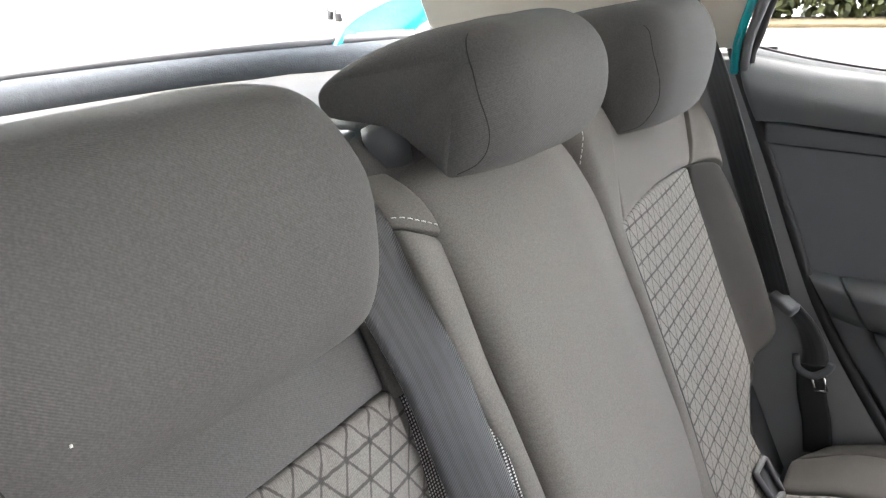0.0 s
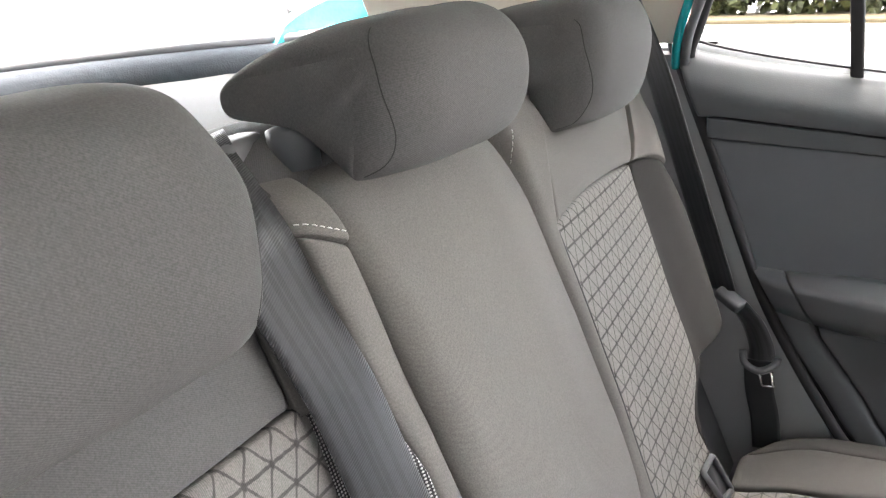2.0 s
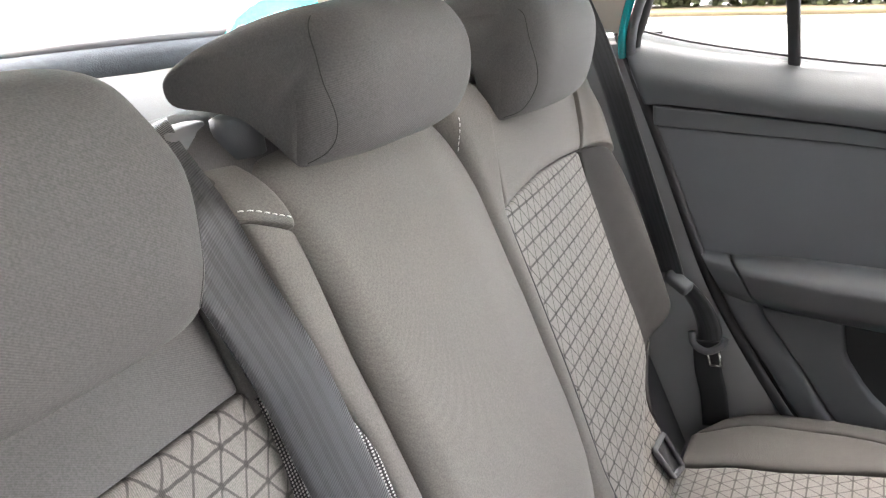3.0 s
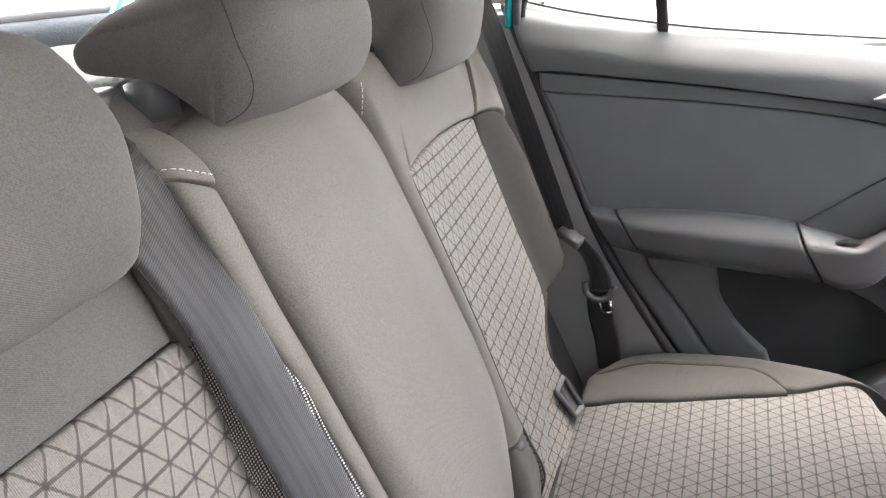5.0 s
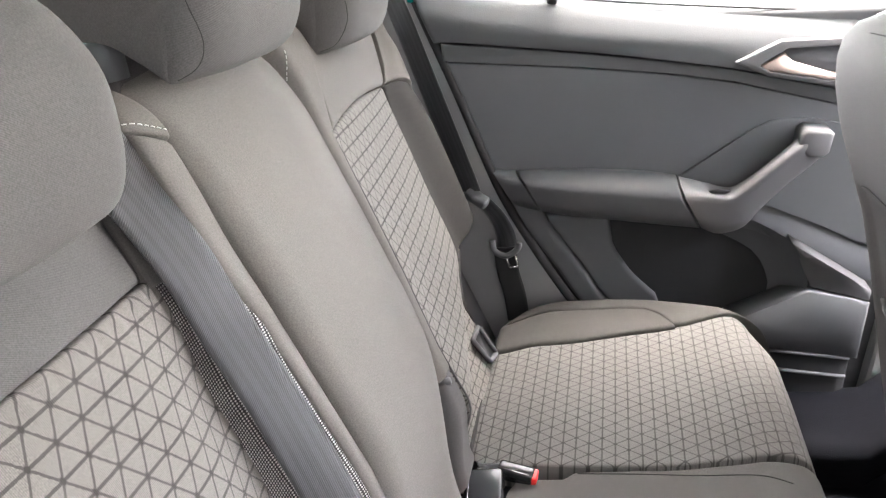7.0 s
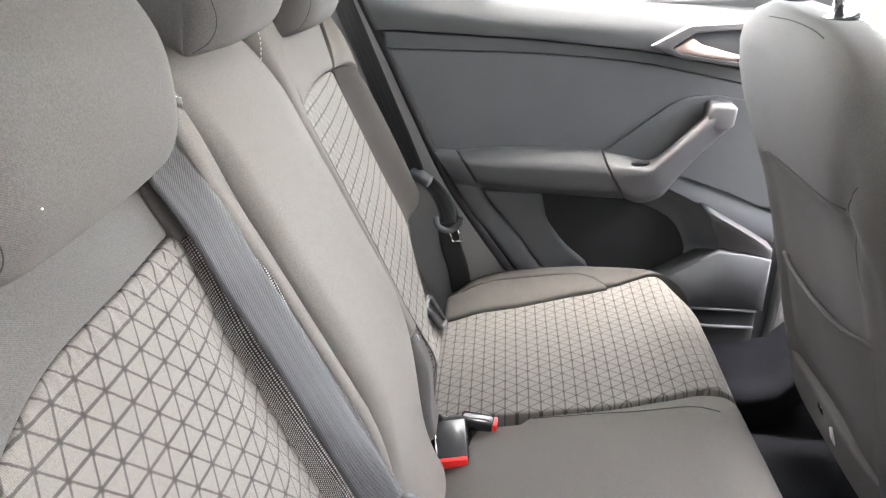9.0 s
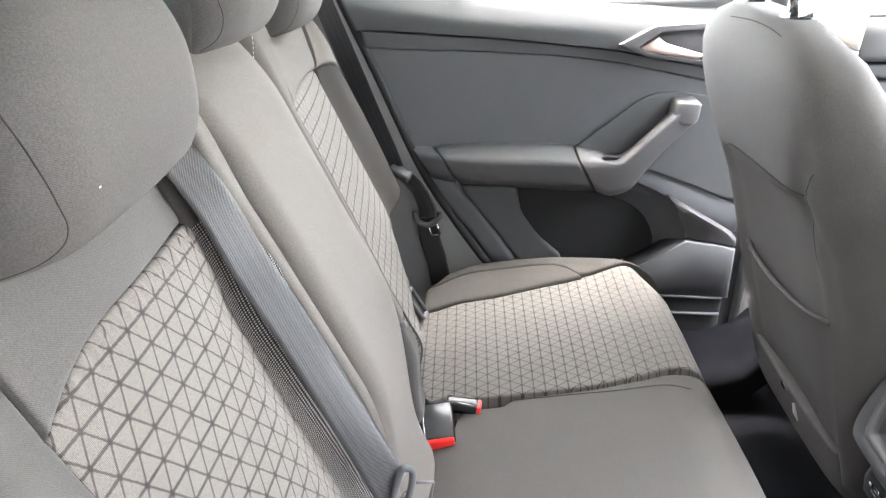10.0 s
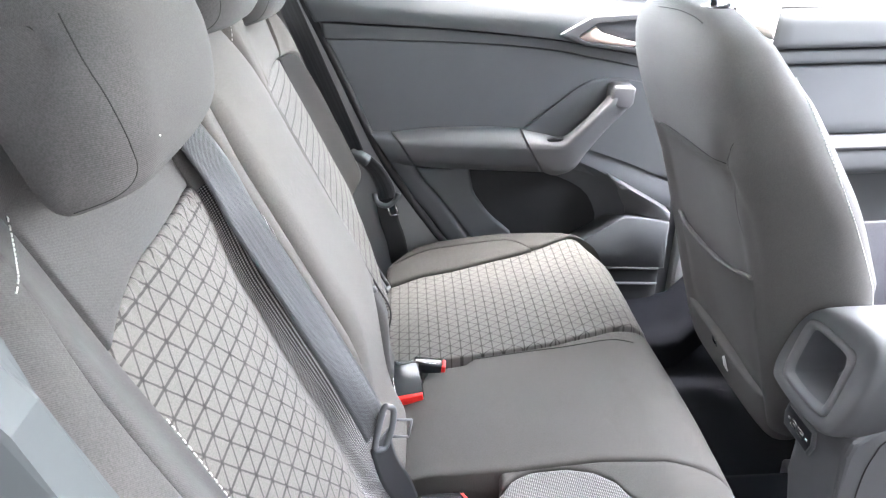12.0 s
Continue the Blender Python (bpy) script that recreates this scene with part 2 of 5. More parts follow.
GLASS = glass_material()


# ---- builders ----
def part(name, bm, mat, parent=None, label="", smooth=True):
    me = bpy.data.meshes.new(name)
    bmesh.ops.recalc_face_normals(bm, faces=bm.faces)
    for f in bm.faces:
        f.smooth = smooth
    bm.to_mesh(me)
    bm.free()
    me.materials.append(mat)
    ob = new(name, me)
    if parent:
        ob.parent = parent
    if label:
        ob["label"] = label
    return ob


def spread(n, k=0.85):
    return [i / n - k * math.sin(2 * math.pi * i / n) / (2 * math.pi) for i in range(n + 1)]


def drop(d, r, depth):
    if r <= 0 or d >= r:
        return 0.0
    q = 1 - max(d, 0) / r
    return depth * (1 - math.sqrt(max(0.0, 1 - q * q)))


def num(f, t):
    return f(t) if callable(f) else f


def pad(F, a0, a1, b0, b1, H, edge=(0.012, 0.012, 0.012, 0.012), depth=None, n=(24, 24), skirt=0.02, swap=False, lumps=0.0):
    """A stuffed panel on the axes of F(a, b, h): between a0 and a1 (numbers, or functions of the share along b)
    and b0 and b1 (of the share along a), H(a, b) high, rolled off at its four edges (left, right, low, high)."""
    bm = bmesh.new()
    layer = bm.loops.layers.uv.new("cloth")
    depth = depth or edge
    us, vs = spread(n[0]), spread(n[1])
    grid, flat = [], {}
    for v in vs:
        line = []
        for u in us:
            al, ar = num(a0, v), num(a1, v)
            bl, bh = num(b0, u), num(b1, u)
            a, b = al + (ar - al) * u, bl + (bh - bl) * v
            w, t = abs(ar - al), abs(bh - bl)
            h = num2(H, a, b)
            for d, r, e in ((u * w, edge[0], depth[0]), ((1 - u) * w, edge[1], depth[1]), (v * t, edge[2], depth[2]), ((1 - v) * t, edge[3], depth[3])):
                h -= drop(d, r, e)
            if lumps:
                h += lumps * noise.noise((a * 9, b * 9, 3.1)) + lumps * 0.4 * noise.noise((a * 28, b * 28, 7.7))
            vert = bm.verts.new(F(a, b, h))
            flat[vert] = (b, a) if swap else (a, b)
            line.append(vert)
        grid.append(line)
    for j in range(len(vs) - 1):
        for i in range(len(us) - 1):
            bm.faces.new((grid[j][i], grid[j][i + 1], grid[j + 1][i + 1], grid[j + 1][i]))
    if skirt:
        ring = grid[0][:] + [r[-1] for r in grid[1:]] + grid[-1][-2::-1] + [r[0] for r in grid[-2:0:-1]]
        o = Vector(F(0, 0, 0)) - Vector(F(0, 0, skirt))
        low = []
        for vert in ring:
            lv = bm.verts.new(vert.co + o)
            flat[lv] = flat[vert]
            low.append(lv)
        m = len(ring)
        for i in range(m):
            bm.faces.new((ring[i], low[i], low[(i + 1) % m], ring[(i + 1) % m]))
    for f in bm.faces:
        for l in f.loops:
            l[layer].uv = flat[l.vert]
    return bm


def num2(f, a, b):
    return f(a, b) if callable(f) else f


def catmull(points, n, closed=False):
    pts = [Vector(p) for p in points]
    m = len(pts)
    out = []
    spans = m if closed else m - 1
    for i in range(spans):
        g = (lambda k: pts[k % m]) if closed else (lambda k: pts[min(max(k, 0), m - 1)])
        p0, p1, p2, p3 = g(i - 1), g(i), g(i + 1), g(i + 2)
        for j in range(n):
            t = j / n
            out.append(0.5 * ((2 * p1) + (p2 - p0) * t + (2 * p0 - 5 * p1 + 4 * p2 - p3) * t * t + (3 * p1 - p0 - 3 * p2 + p3) * t ** 3))
    if not closed:
        out.append(pts[-1])
    return out


def tube(points, radius, sides=8, closed=False, bm=None):
    bm = bm or bmesh.new()
    pts = [Vector(p) for p in points]
    rings = []
    side = None
    for i, p in enumerate(pts):
        a = pts[i - 1] if (i or closed) else p
        b = pts[(i + 1) % len(pts)] if (i + 1 < len(pts) or closed) else p
        d = (b - a).normalized()
        if side is None:
            side = d.orthogonal().normalized()
        side = (side - d * side.dot(d)).normalized()
        up = d.cross(side)
        r = radius(i / max(1, len(pts) - 1)) if callable(radius) else radius
        rings.append([bm.verts.new(p + (side * math.cos(2 * math.pi * k / sides) + up * math.sin(2 * math.pi * k / sides)) * r) for k in range(sides)])
    last = len(rings) if closed else len(rings) - 1
    for i in range(last):
        a, b = rings[i], rings[(i + 1) % len(rings)]
        for k in range(sides):
            bm.faces.new((a[k], a[(k + 1) % sides], b[(k + 1) % sides], b[k]))
    if not closed:
        bm.faces.new(rings[0][::-1])
        bm.faces.new(rings[-1])
    return bm


def stitches(points, length=0.0034, gap=0.0020, r=0.0006, bm=None):
    """Short thread dashes along a smooth line."""
    bm = bm or bmesh.new()
    pts = catmull(points, 24)
    run, nxt, start = 0.0, 0.0, None
    for p, q in zip(pts, pts[1:]):
        run += (q - p).length
        if start is None and run >= nxt:
            start = q
            nxt = run + length
        elif start is not None and run >= nxt:
            tube([start, (start + q) / 2 + Vector((0.0003, 0, 0.0003)), q], r, 5, bm=bm)
            start = None
            nxt = run + gap
    return bm


def prism(outline, F, h0, h1, bevel=0.0, segments=2):
    """A slab with the outline (a, b), from height h0 to h1 on the axes of F, its upper rim bevelled."""
    bm = bmesh.new()
    low = [bm.verts.new(F(a, b, h0)) for a, b in outline]
    top = [bm.verts.new(F(a, b, h1)) for a, b in outline]
    bm.faces.new(low[::-1])
    cap = bm.faces.new(top)
    for i in range(len(low)):
        j = (i + 1) % len(low)
        bm.faces.new((low[i], low[j], top[j], top[i]))
    if bevel:
        bmesh.ops.bevel(bm, geom=list(cap.edges), offset=bevel, segments=segments, affect="EDGES", profile=0.5)
    return bm


def block(size, m=None, bevel=0.0, segments=2):
    bm = bmesh.new()
    bmesh.ops.create_cube(bm, size=1.0, matrix=(m or Matrix()) @ Matrix.Diagonal((*size, 1)))
    if bevel:
        bmesh.ops.bevel(bm, geom=list(bm.edges), offset=bevel, segments=segments, affect="EDGES", profile=0.5)
    return bm


def ribbon(points, wide, thick=0.0014, half=0.0235, steps=10, across=8, cup=0.0):
    """A strap along the points; wide: the direction of its width at each point."""
    pts = catmull(points, steps)
    ws = catmull(wide, steps)
    bm = bmesh.new()
    layer = bm.loops.layers.uv.new("cloth")
    flat, rows, run = {}, [], 0.0
    for i, p in enumerate(pts):
        if i:
            run += (p - pts[i - 1]).length
        d = (pts[min(i + 1, len(pts) - 1)] - pts[max(i - 1, 0)]).normalized()
        w = (ws[i] - d * ws[i].dot(d)).normalized()
        nrm = w.cross(d)
        row = []
        for s in (1, -1):
            for k in range(across + 1):
                q = -1 + 2 * k / across
                q *= s
                vert = bm.verts.new(p + w * half * q + nrm * (thick * 0.5 * s + cup * q * q))
                flat[vert] = (half * q, run)
                row.append(vert)
        rows.append(row)
    m = len(rows[0])
    for a, b in zip(rows, rows[1:]):
        for k in range(m):
            bm.faces.new((a[k], a[(k + 1) % m], b[(k + 1) % m], b[k]))
    bm.faces.new(rows[0])
    bm.faces.new(rows[-1][::-1])
    for f in bm.faces:
        for l in f.loops:
            l[layer].uv = flat[l.vert]
    return bm


def join(*bms):
    """Several bmeshes as one part."""
    out = bmesh.new()
    for b in bms:
        me = bpy.data.meshes.new("tmp")
        b.to_mesh(me)
        b.free()
        out.from_mesh(me)
        bpy.data.meshes.remove(me)
    return out


def surface(*obs):
    """The surface of parts as they were built, to lay seams and threads on."""
    verts, polys = [], []
    for ob in obs:
        base = len(verts)
        verts += [v.co.copy() for v in ob.data.vertices]
        polys += [[base + k for k in f.vertices] for f in ob.data.polygons]
    return BVHTree.FromPolygons(verts, polys)


def drape(tree, points, direction, lift=0.0006, reach=0.15):
    """Points pushed along the direction until they lie on the surface."""
    d = Vector(direction).normalized()
    out = []
    for p in points:
        at, nrm, _, _ = tree.ray_cast(Vector(p) - d * reach, d, reach * 2)
        if at is not None:
            out.append(at + (nrm if nrm.dot(d) < 0 else -nrm) * lift)
    return out


def lerp(x, pairs):
    if x <= pairs[0][0]:
        return pairs[0][1]
    for (x0, y0), (x1, y1) in zip(pairs, pairs[1:]):
        if x <= x1:
            return y0 + (y1 - y0) * (x - x0) / (x1 - x0)
    return pairs[-1][1]


def smooth(x):
    x = min(1, max(0, x))
    return x * x * (3 - 2 * x)


# ---- rear backrest axes: y across, s up the slope, h out of it ----
def BP(y, s, h):
    return (-0.011 - 0.4027 * s + 0.9153 * h, y, 0.36 + 0.9153 * s + 0.4027 * h)


TOP = 0.625


def thing(name, at, label, category, group=""):
    ob = new(name)
    ob.location = at
    ob.empty_display_size = 0.05
    bpy.context.view_layer.update()
    tagged(ob, label, category, group)
    return ob


def under(ob, root):
    """Keeps a part where it was built while it hangs from its thing."""
    ob.matrix_parent_inverse = Matrix.Translation(root.location).inverted()
    return ob


def put(name, bm, mat, root, label="", smooth_faces=True):
    return under(part(name, bm, mat, root, label, smooth_faces), root)


def put_sub(name, bm, mat, parent_part, label=""):
    return part(name, bm, mat, parent_part, label)


# ---- wide part of the backrest: near seat and middle seat ----
wide_back = thing("rear_seat", (-0.05, -0.23, 0.33), "wide grey cloth seat back, patterned outer place and plain middle", "car seat", "rear bench")


def h_mid(y, s):
    return 0.049 + 0.010 * math.cos((y + 0.007) / 0.125 * 1.4) - 0.02 * smooth((s - 0.50) / 0.14) - 0.062 * smooth((0.26 - s) / 0.26) - 0.014 * smooth((y - 0.03) / 0.10)


MID_EDGE = [(-0.03, 0.077), (0.10, 0.084), (0.20, 0.094), (0.30, 0.116), (0.40, 0.124), (0.48, 0.122), (0.56, 0.122), (0.625, 0.112)]
put("middle_panel", pad(BP, lambda v: lerp(v, [(0, -0.113), (0.70, -0.1150), (0.9, -0.1210), (1, -0.1215)]), lambda v: lerp(-0.03 + 0.655 * v, MID_EDGE), -0.03, TOP, h_mid,
    edge=(0.020, 0.012, 0.02, 0.055), depth=(0.019, 0.014, 0.02, 0.05), n=(40, 44), lumps=0.0012, skirt=0.05), PLAIN, wide_back, "plain grey cloth middle seat panel")

in_l = lambda v: lerp(v * 0.482, [(0, -0.272), (0.09, -0.239), (0.146, -0.221), (0.20, -0.206), (0.30, -0.191), (0.40, -0.185), (0.482, -0.1865)])


def h_mesh(y, s):
    return -0.003 + 0.011 * smooth((s - 0.35) / 0.12) + 0.040 * smooth((y + 0.177) / 0.042) * smooth((s - 0.02) / 0.22) - 0.008 * smooth((0.2 - s) / 0.2)


put("belt_channel", pad(BP, lambda v: in_l(v) - 0.005, lambda v: lerp(v, [(0, -0.1335), (0.5, -0.1360), (0.9, -0.1385), (1, -0.148)]), 0.0, lambda u: 0.476 - 0.034 * smooth((u - 0.6) / 0.3), h_mesh, edge=(0.003, 0.003, 0.004, 0.004), depth=(0.001, 0.003, 0.004, 0.004), n=(20, 40), skirt=0.006), MESH, wide_back, "speckled black and white mesh cloth")
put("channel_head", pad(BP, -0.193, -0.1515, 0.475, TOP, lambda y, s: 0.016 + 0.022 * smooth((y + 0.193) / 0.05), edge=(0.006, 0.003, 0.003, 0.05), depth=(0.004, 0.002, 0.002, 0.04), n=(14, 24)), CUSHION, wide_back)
put("inner_bolster", pad(BP, lambda v: lerp(v, [(0, -0.134), (0.45, -0.1365), (0.70, -0.1385), (0.80, -0.148), (1, -0.159)]), lambda v: lerp(v, [(0, -0.1145), (0.75, -0.1165), (1, -0.1230)]), 0.0, lambda u: 0.576 - 0.019 * u, lambda y, s: 0.042 + 0.006 * smooth((s - 0.45) / 0.1) - 0.046 * smooth((0.24 - s) / 0.24), edge=(0.010, 0.012, 0.01, 0.006), depth=(0.007, 0.014, 0.01, 0.005), n=(14, 40)), PLAIN, wide_back)
cap_skin = surface(put("shoulder_cap", pad(BP, -0.160, -0.1225, lambda u: 0.5785 - 0.019 * u, TOP, lambda y, s: 0.048 - 0.015 * smooth((s - 0.56) / 0.07), edge=(0.012, 0.005, 0.006, 0.05), depth=(0.012, 0.005, 0.004, 0.045), n=(14, 20)), PLAIN, wide_back))
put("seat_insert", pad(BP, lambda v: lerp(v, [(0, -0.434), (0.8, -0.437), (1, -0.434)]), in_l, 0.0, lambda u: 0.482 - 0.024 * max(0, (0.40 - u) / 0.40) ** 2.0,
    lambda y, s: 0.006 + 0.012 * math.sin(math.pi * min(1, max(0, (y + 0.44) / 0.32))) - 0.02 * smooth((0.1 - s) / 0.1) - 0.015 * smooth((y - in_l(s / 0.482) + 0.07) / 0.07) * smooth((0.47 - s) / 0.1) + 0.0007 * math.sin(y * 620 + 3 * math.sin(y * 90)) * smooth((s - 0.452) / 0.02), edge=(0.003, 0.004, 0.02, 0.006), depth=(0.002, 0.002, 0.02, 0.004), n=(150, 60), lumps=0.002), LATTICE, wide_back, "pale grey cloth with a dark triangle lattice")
put("upper_panel", pad(BP, -0.436, -0.1945, lambda u: 0.484 - 0.024 * max(0, (0.40 - u) / 0.40) ** 2.0, TOP, lambda y, s: 0.014 + 0.008 * math.sin(math.pi * min(1, max(0, (y + 0.43) / 0.22))), edge=(0.006, 0.006, 0.006, 0.06), depth=(0.002, 0.004, 0.003, 0.055), n=(28, 24), lumps=0.002), DARK, wide_back)


def h_outer(y, s):
    k = abs(y) - 0.44
    return 0.013 + 0.036 * smooth(k / 0.085)


outer_skin = surface(put("outer_bolster", pad(BP, lambda v: -0.520 + 0.02 * smooth((v - 0.75) / 0.25), lambda v: lerp(v, [(0, -0.4365), (0.70, -0.4395), (1, -0.4385)]), 0.0, 0.645, h_outer, edge=(0.006, 0.008, 0.02, 0.05), depth=(0.004, 0.003, 0.02, 0.04), n=(20, 40), lumps=0.0015), DARK, wide_back))
put("side_bolster", pad(BP, lambda v: -0.590 + 0.03 * smooth((v - 0.7) / 0.3), lambda v: -0.5215 + 0.02 * smooth((v - 0.75) / 0.25), 0.0, 0.60, lambda y, s: 0.049 - 0.016 * smooth((-0.525 - y) / 0.06), edge=(0.045, 0.006, 0.02, 0.05), depth=(0.07, 0.004, 0.02, 0.05), n=(20, 36), skirt=0.05), DARK, wide_back)
put("insert_stitching", stitches(drape(outer_skin, [BP(-0.4425, 0.40 - 0.02 * k, 0.02) for k in range(17)], (-0.9153, 0, -0.4027), 0.0016)), THREAD, wide_back, "white twin-needle stitching")
put("shoulder_stitching", stitches([(-0.2268, -0.436, 0.8820), (-0.2204, -0.4484, 0.8744), (-0.2047, -0.4778, 0.8738), (-0.1850, -0.514, 0.8800), (-0.1831, -0.5233, 0.8754)], r=0.0005), THREAD, wide_back, "white twin-needle stitching")
put("cap_stitching", stitches(drape(cap_skin, [BP(-0.157 + 0.034 * k / 8, 0.5835 - 0.019 * k / 8, 0.045) for k in range(9)], (-0.9, 0, -0.42), 0.0008), r=0.00042), THREAD, wide_back, "white twin-needle stitching")
put("back_board", prism([(-0.575, 0.0), (0.0, 0.0), (0.090, 0.17), (0.105, 0.60), (-0.55, 0.60)], BP, -0.075, -0.012, 0.01), SEAM, wide_back)
put("top_cover", pad(lambda y, x, h: (x, y, 0.905 + h), -0.56, 0.106, -0.385, -0.228, lambda y, x: 0.049 - 0.012 * smooth((-0.30 - x) / 0.08) - 0.012 * smooth((-0.125 - y) / 0.02) * smooth((y + 0.22) / 0.02), edge=(0.02, 0.01, 0.03, 0.058), depth=(0.02, 0.01, 0.03, 0.062), n=(24, 20), lumps=0.002), DARK, wide_back, "dark grey cloth over the backrest top")
put("belt_slot", block((0.052, 0.050, 0.020), pose(-0.288, -0.140, 0.943, 0, -4, 20), 0.007, 3), SATIN, wide_back, "grey plastic belt outlet")

# ---- narrow part of the backrest: far seat ----
narrow_back = thing("rear_seat", (-0.05, 0.34, 0.33), "narrow dark grey cloth rear backrest with pale patterned insert", "car seat", "rear bench")
FAR_LEFT = [(-0.03, 0.160), (0.05, 0.142), (0.10, 0.138), (0.20, 0.135), (0.30, 0.148), (0.40, 0.155), (0.48, 0.159), (0.53, 0.182), (0.57, 0.204), (0.625, 0.214)]
FAR_RIGHT = [(-0.03, 0.470), (0.05, 0.456), (0.09, 0.447), (0.15, 0.436), (0.20, 0.432), (0.30, 0.442), (0.40, 0.464), (0.475, 0.488), (0.50, 0.520), (0.546, 0.548), (0.625, 0.540)]


def h_far_seat(y, s):
    """The far place: turned a little outwards, rounding back into the crease."""
    base = 0.028 - 0.043 * min(1.1, max(0.0, (y - 0.155) / 0.333))
    turn = 0.115 + 0.10 * min(1.0, max(0.0, (y - 0.16) / 0.25))
    return base + (-0.048 - base) * smooth((turn - s) / 0.13)


def far_side(v, s0, s1, line, off=0.0):
    return lerp(s0 + (s1 - s0) * v, line) + off


bolster_skin = surface(put("inner_bolster", pad(BP, lambda v: far_side(v, 0.165, TOP, MID_EDGE, 0.007), lambda v: far_side(v, 0.165, TOP, FAR_LEFT), 0.165, TOP, lambda y, s: 0.031 + 0.004 * smooth((s - 0.45) / 0.1), edge=(0.016, 0.006, 0.006, 0.05), depth=(0.034, 0.004, 0.004, 0.045), n=(18, 40), skirt=0.05), PLAIN, narrow_back))
put("seat_insert", pad(BP, lambda v: far_side(v, -0.03, 0.48, FAR_LEFT, 0.0015), lambda v: far_side(v, -0.03, 0.475, FAR_RIGHT), -0.03, lambda u: lerp(u, [(0, 0.478), (0.15, 0.484), (0.4, 0.487), (0.7, 0.482), (1, 0.473)]), lambda y, s: h_far_seat(y, s) + 0.004 * math.sin(math.pi * min(1, max(0, (y - 0.16) / 0.32))), edge=(0.006, 0.008, 0.012, 0.008), depth=(0.004, 0.004, 0.006, 0.004), n=(32, 40), lumps=0.0015), LATTICE_FAR_LIT, narrow_back, "pale grey cloth with a dark triangle lattice")
put("upper_panel", pad(BP, lambda v: far_side(v, 0.48, TOP, FAR_LEFT, 0.001), lambda v: far_side(v, 0.475, TOP, FAR_RIGHT), lambda u: lerp(u, [(0, 0.480), (0.15, 0.486), (0.4, 0.489), (0.7, 0.484), (1, 0.475)]), TOP, lambda y, s: h_far_seat(y, s) + 0.005 + 0.004 * math.sin(math.pi * min(1, max(0, (y - 0.16) / 0.33))), edge=(0.005, 0.005, 0.010, 0.06), depth=(0.003, 0.003, 0.006, 0.055), n=(28, 24), lumps=0.001), PLAIN, narrow_back)


def h_far(y, s):
    return -0.016 + 0.024 * smooth((y - 0.475) / 0.06)


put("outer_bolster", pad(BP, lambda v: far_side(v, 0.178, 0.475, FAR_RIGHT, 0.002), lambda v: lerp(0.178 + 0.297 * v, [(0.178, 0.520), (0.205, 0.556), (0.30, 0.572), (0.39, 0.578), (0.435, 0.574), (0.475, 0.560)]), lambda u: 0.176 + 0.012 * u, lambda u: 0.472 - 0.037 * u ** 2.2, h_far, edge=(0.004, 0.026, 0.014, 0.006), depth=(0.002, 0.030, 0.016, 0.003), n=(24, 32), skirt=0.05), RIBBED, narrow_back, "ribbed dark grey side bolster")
put("shoulder_cap", pad(BP, lambda v: far_side(v, 0.475, TOP, FAR_RIGHT, 0.002), lambda v: lerp(v, [(0, 0.574), (0.3, 0.588), (0.6, 0.594), (1, 0.580)]), lambda u: 0.4745 - 0.037 * u ** 2.2, TOP, lambda y, s: -0.009 + 0.018 * smooth((y - lerp(s, FAR_RIGHT)) / 0.055), edge=(0.004, 0.026, 0.004, 0.05), depth=(0.001, 0.030, 0.002, 0.045), n=(20, 20), skirt=0.04), PLAIN, narrow_back)
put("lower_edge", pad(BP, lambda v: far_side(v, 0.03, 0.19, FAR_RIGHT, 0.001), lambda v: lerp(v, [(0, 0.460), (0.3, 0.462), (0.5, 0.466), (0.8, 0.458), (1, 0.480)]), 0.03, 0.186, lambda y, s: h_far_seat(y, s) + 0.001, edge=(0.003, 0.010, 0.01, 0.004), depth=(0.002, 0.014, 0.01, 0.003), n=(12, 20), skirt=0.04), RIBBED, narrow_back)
put("latch_cover", prism([(0.40, -0.06), (0.60, -0.06), (0.60, 0.20), (0.42, 0.20)], BP, -0.11, -0.082, 0.004), BLACK, narrow_back, "black plastic lower corner cover")
put("back_board", prism([(0.110, 0.10), (0.42, 0.10), (0.50, 0.20), (0.555, 0.22), (0.550, 0.58), (0.125, 0.58)], BP, -0.090, -0.050, 0.01), SEAM, narrow_back)
put("top_cover", pad(lambda y, x, h: (x, y, 0.905 + h), 0.114, 0.545, -0.385, -0.240, lambda y, x: 0.036 - 0.012 * smooth((-0.29 - x) / 0.09), edge=(0.01, 0.02, 0.03, 0.045), depth=(0.01, 0.02, 0.03, 0.050), n=(24, 20), lumps=0.002), DARK, narrow_back)
put("bolster_stitching", stitches(drape(bolster_skin, [(-0.21, 0.1325 + 0.007 * k / 8, 0.876 + 0.034 * k / 8) for k in range(9)], (-0.9, 0.25, -0.3), 0.0008), r=0.00042), THREAD, narrow_back, "white twin-needle stitching")
put("lower_flap", pad(BP, lambda v: far_side(v, 0.015, 0.168, MID_EDGE, 0.006), lambda v: far_side(v, 0.015, 0.168, FAR_LEFT, -0.001), 0.015, lambda u: 0.160 + 0.008 * u, lambda y, s: 0.028 - 0.034 * smooth((0.13 - s) / 0.11), edge=(0.010, 0.005, 0.01, 0.006), depth=(0.014, 0.004, 0.01, 0.005), n=(14, 24), skirt=0.05), DARK, narrow_back, "dark cloth flap over the hinge")
put("flap_button", tube([BP(0.112, 0.160, 0.020), BP(0.112, 0.160, 0.032)], 0.005, 14), SATIN, narrow_back)
